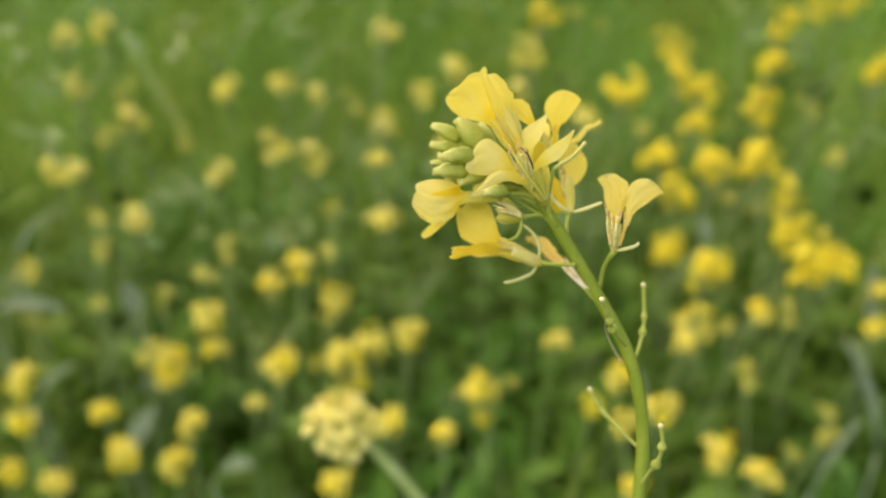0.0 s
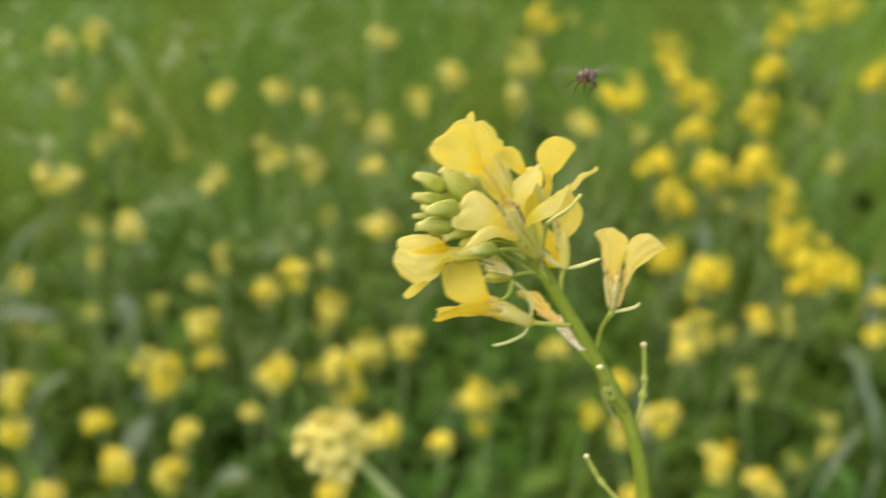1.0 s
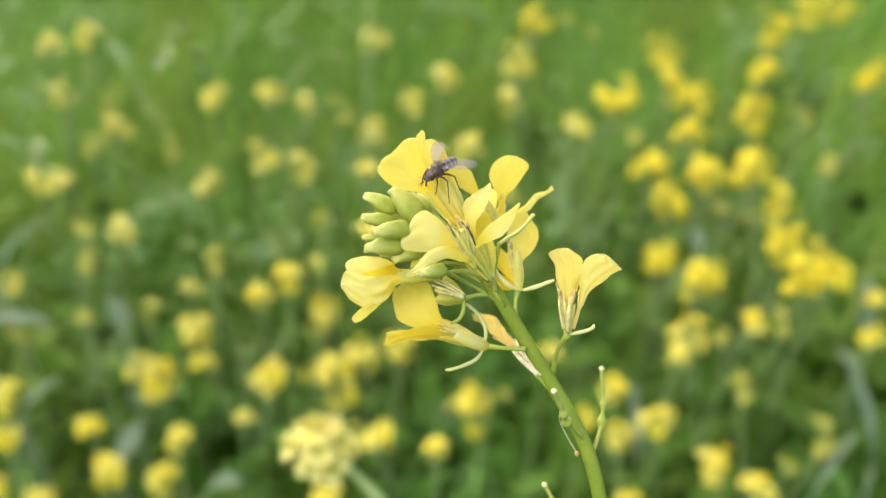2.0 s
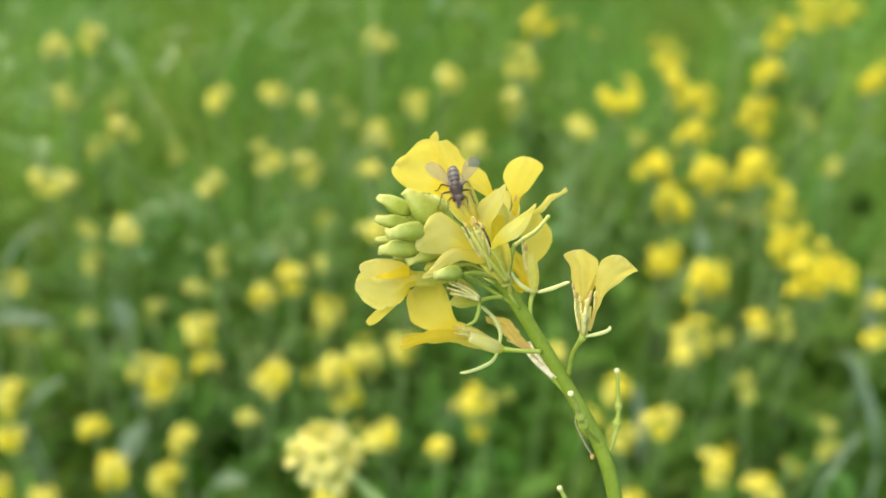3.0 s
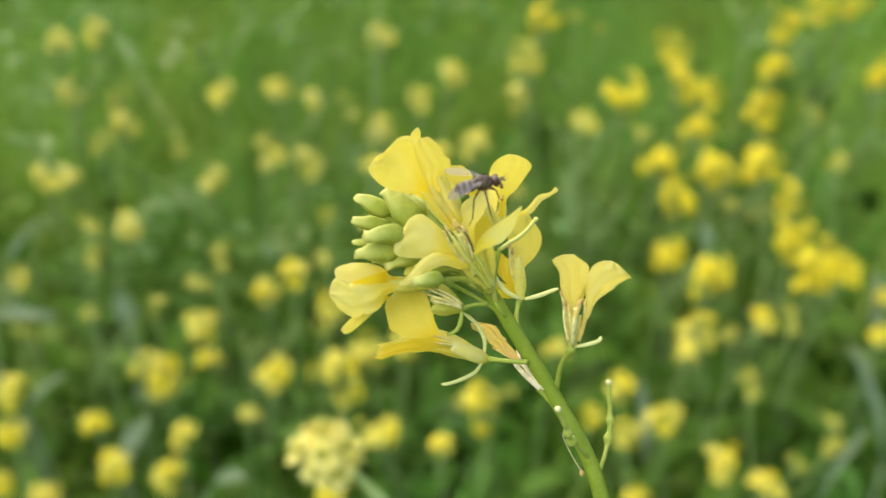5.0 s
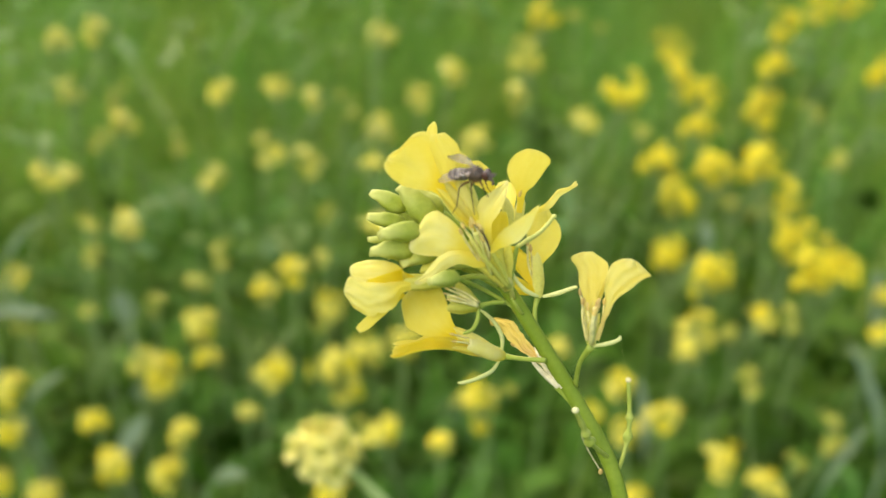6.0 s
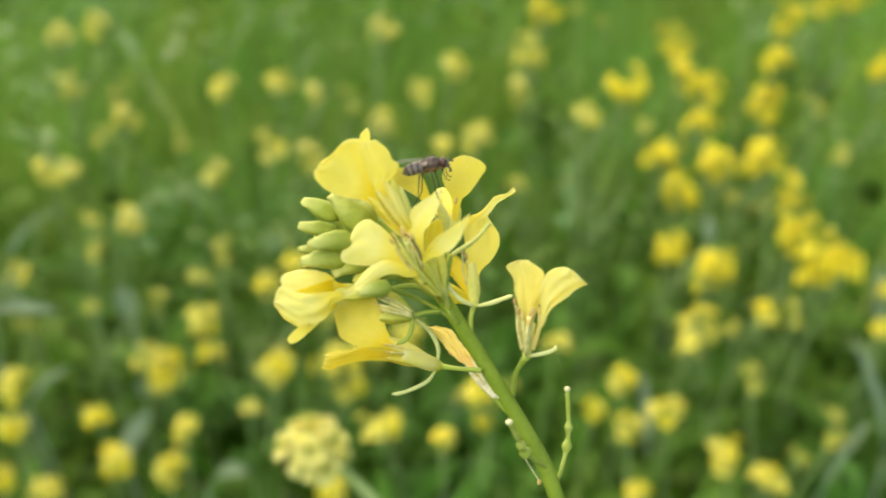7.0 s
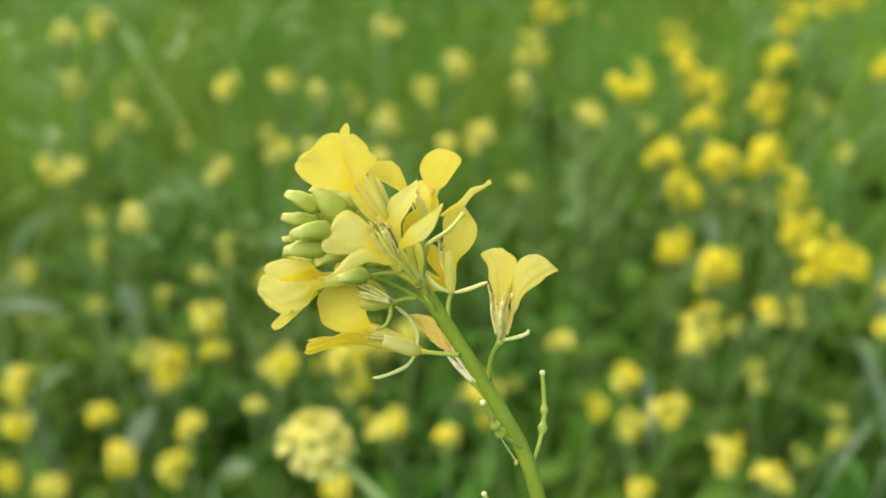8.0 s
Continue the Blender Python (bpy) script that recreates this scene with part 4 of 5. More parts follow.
def field():
    bright = [flower_mesh("flower", k, PETAL_FIELD, 0.0075 + 0.0005 * k) for k in range(3)]
    soft = [flower_mesh("flower", 4 + k, PETAL_SOFT, 0.0075) for k in range(3)]
    pale = [flower_mesh("flower", 7 + k, PETAL_PALE, 0.0065) for k in range(2)]
    cream = [flower_mesh("flower", 11 + k, PETAL_CREAM, 0.0072) for k in range(2)]
    leaves = [leaf_mesh(k) for k in range(4)]
    rng = random.Random(21)
    seed = 0
    for patch in (FAR_LEFT, NEAR_LEFT, FAR_RIGHT, MID_RIGHT, NEAR_RIGHT, FADED):
        kinds = pale if patch is FADED else bright if patch in (FAR_RIGHT, MID_RIGHT) else soft + cream if patch is FAR_LEFT else bright[:1] + soft
        for across, up, size, count in patch:
            seed += 1
            fresh = patch is not FADED
            # the tops stand at much the same height, so the lower in the view, the nearer
            far = (0.985 + 1.1 * (up / 1000) + 1.6 * (up / 1000) ** 2) * rng.uniform(0.93, 1.07)
            head = VIEW @ Vector((across * far / 1000, up * far / 1000, -far))
            foot = Vector((head.x + rng.uniform(-0.05, 0.05), head.y + rng.uniform(-0.04, 0.06), 0))
            label = "mustard plant with a full head of bright yellow flowers" if count > 6 else "mustard plant with a small yellow flower head"
            field_plant(foot, head, size * far / (2150 if fresh else 2450), round(count * (1.6 if kinds is bright else 1.35 if fresh else 0.8)), kinds, leaves, seed, label if fresh else "mustard plant with a pale fading flower head")
    near = field_plant(Vector((-0.00648, 0.32416, 0.00000)), Vector((-0.05148, 0.31416, 0.76072)), 0.0078, 44, [flower_mesh("flower", 31 + k, m, 0.0076, 0.95) for k, m in enumerate((PETAL_LIGHT, PETAL_CREAM, PETAL_LIGHT))], leaves, 57,
                       "mustard plant with a rounded head of pale yellow flowers", 0.98, 1.7, ((0.046, 0.004, -0.085), (0.030, 0.002, -0.045), (0.012, 0.0, -0.015)), NEAR_STEM, (0, 0), 0.42, (-0.8, 0.6), 9)
    return near


def grass_stalks():
    """Long pale stalks that lean through the field: two ends each, across and up, with their distances."""
    rng = random.Random(8)
    thin = []
    for _ in range(16):
        x, y = rng.uniform(-400, 400), rng.uniform(-60, 225)
        d = 1.02 + 0.9 * y / 1000
        thin.append((x, y, d, x + rng.uniform(10, 40) * rng.choice((-1, -1, 1)), y - rng.uniform(50, 110), d - 0.04, rng.uniform(0.45, 1.1)))
    for x0, y0, d0, x1, y1, d1, r in ((-382, -5, 1.2, -346, 42, 1.15, 1.4), (-310, 185, 1.5, -240, 90, 1.2, 1.5), (-62, 233, 1.6, -66, 165, 1.45, 2.2), (262, 233, 1.5, 278, 185, 1.4, 2.0),
                                      (102, 115, 1.1, 122, 60, 1.05, 1.6), (-420, -78, 0.9, -375, -68, 0.9, 2.4), (-130, 40, 1.2, -165, -10, 1.1, 1.6), (330, 150, 1.3, 365, 60, 1.15, 1.5), *thin):
        a = VIEW @ (Vector((x0 / 1000, y0 / 1000, -1)) * d0)
        c = VIEW @ (Vector((x1 / 1000, y1 / 1000, -1)) * d1)
        high, low = (a, c) if a.z > c.z else (c, a)
        foot = Vector((low.x + (low.x - high.x) * 0.8, low.y + (low.y - high.y) * 0.8, 0))
        thing = new("grass_stalk")
        thing.location = foot
        tagged(thing, "long pale green grass stalk leaning among the flowers", "grass stalk", "long grass stalks")
        bm = bmesh.new()
        tube(bm, [Vector((0, 0, -0.02)), low - foot, (low + high) / 2 - foot + Vector((0.003, 0, 0.004)), high - foot], [r * MM, r * 0.9 * MM, r * 0.8 * MM, r * 0.5 * MM], 7, 6)
        named_uv(part("stalk", bm, STALK, thing))
        bm = bmesh.new()
        blade(bm, low - foot, low - foot + Vector((0.04, 0.02, 0.06)), 0.0055, Vector((-0.3, -0.8, 0.5)), bulge=0.15, claw=0.4, wide=0.4, rows=8, cols=4, thick=0.0003)
        named_uv(part("leaf_blade", bm, STALK, thing))


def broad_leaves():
    """Large pale leaves low among the plants, a glint of sky put into their colour: across, up, distance, length, lean
    and tilt.
    """
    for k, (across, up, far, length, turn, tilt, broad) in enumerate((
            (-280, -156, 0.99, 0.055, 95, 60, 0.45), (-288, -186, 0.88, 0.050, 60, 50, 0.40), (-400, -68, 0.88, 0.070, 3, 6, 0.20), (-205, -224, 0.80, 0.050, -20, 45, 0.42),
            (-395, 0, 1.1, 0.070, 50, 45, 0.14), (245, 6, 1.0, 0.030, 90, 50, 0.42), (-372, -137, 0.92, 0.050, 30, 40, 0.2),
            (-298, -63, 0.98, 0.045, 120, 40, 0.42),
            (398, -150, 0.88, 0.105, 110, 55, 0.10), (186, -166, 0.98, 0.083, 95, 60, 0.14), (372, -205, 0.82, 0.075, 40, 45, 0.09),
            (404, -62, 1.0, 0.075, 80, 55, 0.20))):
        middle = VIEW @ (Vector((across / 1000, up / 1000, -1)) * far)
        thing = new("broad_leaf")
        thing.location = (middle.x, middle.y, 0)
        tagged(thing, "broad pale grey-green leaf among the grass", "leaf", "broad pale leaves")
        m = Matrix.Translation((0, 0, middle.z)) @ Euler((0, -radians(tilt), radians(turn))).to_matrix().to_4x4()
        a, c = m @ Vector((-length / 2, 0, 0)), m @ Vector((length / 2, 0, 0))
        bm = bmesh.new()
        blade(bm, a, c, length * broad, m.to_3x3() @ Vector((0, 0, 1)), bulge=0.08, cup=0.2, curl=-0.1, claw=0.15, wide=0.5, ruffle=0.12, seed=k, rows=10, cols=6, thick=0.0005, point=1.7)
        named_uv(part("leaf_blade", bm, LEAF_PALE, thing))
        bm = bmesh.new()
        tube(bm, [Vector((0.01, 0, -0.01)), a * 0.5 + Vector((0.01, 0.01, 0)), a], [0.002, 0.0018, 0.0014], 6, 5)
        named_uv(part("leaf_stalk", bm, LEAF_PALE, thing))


def sward():
    """Grass blades over the meadow, thick and tall as the camera looks along it; one thing that nobody could count."""
    rng = np.random.default_rng(5)
    verts, faces = [], []

    def one(x, y, h, w, a, lean, bendy):
        c, s = math.cos(a), math.sin(a)
        i = len(verts)
        n = 4
        for k in range(n):
            t = k / n
            d = lean * t + bendy * t * t
            cx, cy, cz = x + c * d * h, y + s * d * h, h * (t - 0.25 * bendy * t * t)
            ww = w * (1 - 0.75 * t) / 2
            verts.extend(((cx - s * ww, cy + c * ww, cz), (cx + s * ww, cy - c * ww, cz)))
        d = lean + bendy
        verts.append((x + c * d * h, y + s * d * h, h * (1 - 0.25 * bendy)))
        for k in range(n - 1):
            faces.append((i + 2 * k, i + 2 * k + 1, i + 2 * k + 3, i + 2 * k + 2))
        faces.append((i + 2 * n - 2, i + 2 * n - 1, i + 2 * n))

    def lush(x, y):
        """How much of the ground is rank growth: most in the hollow before the camera, thinning out unevenly."""
        ragged = 0.45 * noise.noise(Vector((x * 1.3, y * 1.3, 5.0))) + 0.25 * noise.noise(Vector((x * 4, y * 4, 9.0)))
        return 1.55 - abs(x) / (0.75 + 0.5 * max(y, 0.0)) + ragged - max(0.0, 0.25 - y) * 2.5 - max(0.0, y - 4.2) * 0.8

    count = 0
    while count < 66000:
        y = -0.3 + 6.3 * rng.random() ** 1.15
        x = (rng.random() - 0.5) * (2.2 + 1.5 * max(y, 0.1))
        if rng.random() > lush(x, y):
            continue
        count += 1
        clump = noise.noise(Vector((x * 3.1, y * 3.1, 2.0)))
        if math.hypot(x, y) < 0.3 or y < 1.4 and rng.random() < (0.62 if clump < -0.1 else 0.3):
            continue
        one(x, y, (0.22 + 0.24 * rng.random()) * (1 + 0.35 * clump), 0.0025 + 0.004 * rng.random(), rng.random() * 6.283, 0.38 * rng.random(), 0.7 * rng.random())
    # the meadow goes on all round, a little thinner
    for _ in range(60000):
        x, y = -6 + 12 * rng.random(), -4 + 11 * rng.random()
        if math.hypot(x, y) < 0.35 or rng.random() < lush(x, y):
            continue
        one(x, y, 0.2 + 0.25 * rng.random(), 0.005 + 0.008 * rng.random(), rng.random() * 6.283, 0.2 * rng.random(), 0.7 * rng.random())
    mesh = bpy.data.meshes.new("grass")
    mesh.from_pydata(verts, [], faces)
    mesh.materials.append(SWARD)
    tagged(new("grass", mesh), "dense fresh green meadow grass", "grass", kind="stuff")

    bm_verts, bm_faces = [], []
    split_at = 0
    for k in range(9000 + len(SILVERY) * 16):
        x, y = 0.6 * rng.normal(), 0.72 + 0.28 * rng.normal()
        if k >= 8300:
            x, y = 0.2 + 0.13 * rng.normal(), 0.85 + 0.22 * rng.normal()
        elif k >= 6000:
            x, y = -5 + 10 * rng.random(), -3.5 + 9.5 * rng.random()
        if math.hypot(x, y) < 0.3 or y < -0.2 and k < 6000:
            continue
        z = 0.06 + 0.28 * rng.random()
        if k >= 9000:
            across, up, wide = SILVERY[(k - 9000) // 16]
            far = 1.14 + 1.35 * up / 1000 + 0.2 * rng.random()
            x, y, z = VIEW @ (Vector(((across + wide * rng.normal()) / 1000, (up + wide * 0.8 * rng.normal()) / 1000, -1)) * far)
            split_at = split_at or len(bm_faces)
            z = max(z, 0.03)
        a, size, tilt = rng.random() * 6.283, 0.014 + 0.032 * rng.random(), -0.5 + 1.3 * rng.random()
        if k >= 9000:
            size *= 0.6
        c, s = math.cos(a), math.sin(a)
        i = len(bm_verts)
        for t, w in ((0, 0.06), (0.25, 0.26), (0.5, 0.36), (0.75, 0.26), (1.0, 0.04)):
            fwd, lift = size * 2 * t * math.cos(tilt), size * 2 * (t * math.sin(tilt) + 0.22 * math.sin(t * 3.1))
            for v in (-1, 0, 1):
                side, fold = size * w * v, abs(v) * size * 0.10
                bm_verts.append((x + c * fwd - s * side, y + s * fwd + c * side, z + lift + fold))
        for k in range(4):
            for j in range(2):
                p = i + 3 * k + j
                bm_faces.append((p, p + 1, p + 4, p + 3))
    mesh = bpy.data.meshes.new("herbage")
    mesh.from_pydata(bm_verts, [], bm_faces)
    mesh.materials.append(HERB)
    mesh.materials.append(HERB_SILVER)
    for k, poly in enumerate(mesh.polygons):
        poly.use_smooth, poly.material_index = True, int(k >= split_at)
    tagged(new("herbage", mesh), "broad dull green leaves among the meadow grass", "leaves", kind="stuff")


# ---- the fly ----
def fly():
    """A small grey fly, nose to +x, back to +z."""
    MM = 0.00108
    thorax_m = plain_material("fly_thorax", (0.13, 0.085, 0.065), 0.45, 0.4, 1800, 0.3)
    belly_m, tree, p = shader("fly_abdomen")
    uv = tree.nodes.new("ShaderNodeUVMap")
    uv.uv_map = "along"
    bands = node(tree, "ShaderNodeTexWave", Scale=1.25, Distortion=0.9)
    bands.bands_direction = "X"
    tree.links.new(uv.outputs[0], bands.inputs["Vector"])
    tree.links.new(ramp(tree, bands.outputs["Fac"], [(0.2, (0.06, 0.042, 0.037)), (0.45, (0.115, 0.088, 0.08)), (0.85, (0.19, 0.16, 0.155))]), p.inputs["Base Color"])
    p.inputs["Roughness"].default_value = 0.5
    head_m = plain_material("fly_head", (0.16, 0.12, 0.11), 0.5, 0.3, 3000, 0.6)
    eye_m = plain_material("fly_eye", (0.105, 0.042, 0.03), 0.25, 0.5, 9000, 0.6)
    leg_m = plain_material("fly_leg", (0.045, 0.03, 0.022), 0.45, 0.4, 2500, 0.6)
    flank_m = plain_material("fly_flank", (0.27, 0.155, 0.065), 0.5, 0.3, 1500, 0.4)
    scale_m = plain_material("fly_scale", (0.50, 0.36, 0.31), 0.5, 0.3, 1500, 0.7)
    thigh_m = plain_material("fly_thigh", (0.20, 0.11, 0.035), 0.5, 0.3, 2500, 0.6)
    wing_m, tree, p = shader("fly_wing")
    p.inputs["Roughness"].default_value = 0.3
    p.inputs["Specular IOR Level"].default_value = 0.45
    uv = tree.nodes.new("ShaderNodeUVMap")
    uv.uv_map = "along"
    veins = node(tree, "ShaderNodeTexWave", Scale=1.3, Distortion=1.6, Detail=1)
    veins.bands_direction = "Y"
    tree.links.new(uv.outputs[0], veins.inputs["Vector"])
    split = tree.nodes.new("ShaderNodeSeparateXYZ")
    tree.links.new(uv.outputs[0], split.inputs[0])
    tree.links.new(ramp(tree, veins.outputs["Fac"], [(0.0, (0.15, 0.11, 0.095)), (0.07, (0.31, 0.26, 0.275))]), p.inputs["Base Color"])
    clear = ramp(tree, veins.outputs["Fac"], [(0.0, (0.66, 0.66, 0.66)), (0.07, (0.44, 0.44, 0.44))])
    # the root end is smokier
    tree.links.new(mixed(tree, clear, ramp(tree, split.outputs[0], [(0.0, (0.9, 0.9, 0.9)), (0.3, (0, 0, 0))]), 1.0, "LIGHTEN"), p.inputs["Alpha"])

    body = new("fly")
    tagged(body, "small grey-brown fly with clear smoky wings", "fly")

    def ball(bm, x, z, rx, ry, rz, y=0.0, mat=0):
        m = Matrix.Translation((x * MM, y * MM, z * MM)) @ Matrix.Diagonal((rx * MM, ry * MM, rz * MM, 1))
        bmesh.ops.create_uvsphere(bm, u_segments=20, v_segments=14, radius=1, matrix=m @ Matrix.Rotation(math.pi / 2, 4, "Y"))

    bm = bmesh.new()
    ball(bm, 0.75, 0.05, 1.12, 0.86, 0.88)
    ball(bm, -0.2, 0.22, 0.5, 0.55, 0.45)
    for k in range(46):
        rng = random.Random(k)
        a, t = rng.uniform(-1.3, 1.3), rng.uniform(-0.9, 0.7)
        r = math.sqrt(max(0.05, 1 - t * t))
        root = Vector((0.75 + t * 1.1, math.sin(a) * 0.80 * r, 0.05 + math.cos(a) * 0.78 * r)) * MM
        tube(bm, [root, root + Vector((-0.10, math.sin(a) * 0.12, 0.22)) * MM, root + Vector((-0.3, math.sin(a) * 0.16, 0.36)) * MM], [0.022 * MM, 0.016 * MM, 0.005 * MM], 4, 1)
    thorax = part("thorax", bm, thorax_m, body, "dark bristly thorax")
    bm = bmesh.new()
    ball(bm, 0.7, -0.28, 0.92, 0.80, 0.66)
    part("flank", bm, flank_m, thorax, "amber-brown underside")
    for side in (-1, 1):
        bm = bmesh.new()
        ball(bm, 0.02, 0.26, 0.42, 0.10, 0.27, 0.68 * side)
        part("calypter", bm, scale_m, thorax, "pale scale behind the wing root")

    bm = bmesh.new()
    r = [0.5, 0.82, 0.90, 0.84, 0.93, 0.86, 0.90, 0.78, 0.74, 0.5, 0.14]
    tube(bm, [Vector((-0.1, 0, -0.1)) * MM, Vector((-1.0, 0, -0.12)) * MM, Vector((-1.9, 0, -0.25)) * MM, Vector((-2.75, 0, -0.5)) * MM], [v * MM * 0.82 for v in r], 18, 8)
    named_uv(part("abdomen", bm, belly_m, body, "grey banded abdomen"))

    bm = bmesh.new()
    ball(bm, 2.1, -0.02, 0.48, 0.70, 0.66)
    ball(bm, 2.5, -0.35, 0.28, 0.36, 0.3)
    tube(bm, [Vector((1.6, 0, 0.05)) * MM, Vector((1.9, 0, 0.0)) * MM, Vector((2.1, 0, 0.0)) * MM], [0.4 * MM, 0.3 * MM, 0.4 * MM], 10, 3)
    for side in (-1, 1):
        tube(bm, [Vector((2.6, 0.12 * side, 0.15)) * MM, Vector((2.95, 0.2 * side, 0.12)) * MM, Vector((3.25, 0.28 * side, -0.02)) * MM], [0.08 * MM, 0.10 * MM, 0.04 * MM], 6, 3)
        tube(bm, [Vector((2.9, 0.2 * side, 0.14)) * MM, Vector((3.2, 0.3 * side, 0.3)) * MM, Vector((3.6, 0.42 * side, 0.34)) * MM], [0.03 * MM, 0.022 * MM, 0.01 * MM], 4, 3)
    tube(bm, [Vector((2.55, 0, -0.5)) * MM, Vector((2.75, 0, -0.85)) * MM, Vector((2.7, 0, -1.15)) * MM], [0.16 * MM, 0.13 * MM, 0.17 * MM], 8, 3)
    head = part("head", bm, head_m, body, "grey-brown head with short feelers")
    for side in (-1, 1):
        bm = bmesh.new()
        ball(bm, 2.1, 0.08, 0.40, 0.32, 0.56, 0.44 * side)
        part("eye", bm, eye_m, head, "dark red-brown compound eye")

    wings = []
    for side in (-1, 1):
        bm = bmesh.new()
        blade(bm, Vector((0, 0, 0)), Vector((-4.35 * MM, 0, 0)), 1.75 * MM, Vector((0, 0, 1)), bulge=0.03, claw=0.16, wide=0.62, rows=12, cols=8, thick=0.00003, point=2.2, rise=0.2, skew=0.12 * side)
        w = named_uv(part("wing", bm, wing_m, body, "clear smoky wing with dark veins"))
        w.location = (0.55 * MM, 0.62 * side * MM, 0.62 * MM)
        wings.append((w, side))

    legs = []
    # six legs: thigh, shin and foot, the hind pair longest
    for root, knee, ankle, toe in (((1.35, 0.45, -0.6), (1.95, 1.15, -0.55), (2.2, 1.2, -1.75), (2.65, 1.35, -2.0)),
                                   ((0.7, 0.5, -0.7), (0.75, 1.7, -0.7), (0.9, 2.1, -2.9), (1.1, 2.4, -3.8)),
                                   ((0.1, 0.45, -0.7), (-0.7, 1.6, -0.9), (-1.2, 2.1, -3.2), (-1.8, 2.4, -4.0))):
        for side in (-1, 1):
            pts = [Vector((x, y * side, z)) * MM for x, y, z in (root, knee, ankle, toe)]
            bm = bmesh.new()
            tube(bm, [pts[0], pts[0].lerp(pts[1], 0.5) + Vector((0, 0, 0.12)) * MM, pts[1]], [0.13 * MM, 0.14 * MM, 0.085 * MM], 8, 4, mat=1)
            tube(bm, [pts[1], pts[1].lerp(pts[2], 0.5), pts[2]], [0.085 * MM, 0.065 * MM, 0.055 * MM], 6, 3)
            tube(bm, [pts[2], pts[2].lerp(pts[3], 0.5), pts[3]], [0.05 * MM, 0.045 * MM, 0.03 * MM], 6, 3)
            legs.append((named_uv(part("leg", bm, [leg_m, thigh_m], body)), pts[0]))
    return body, wings, legs


ground()
mustard = flowering_mustard()
near_mustard = field()
grass_stalks()
broad_leaves()
sward()
insect, insect_wings, insect_legs = fly()


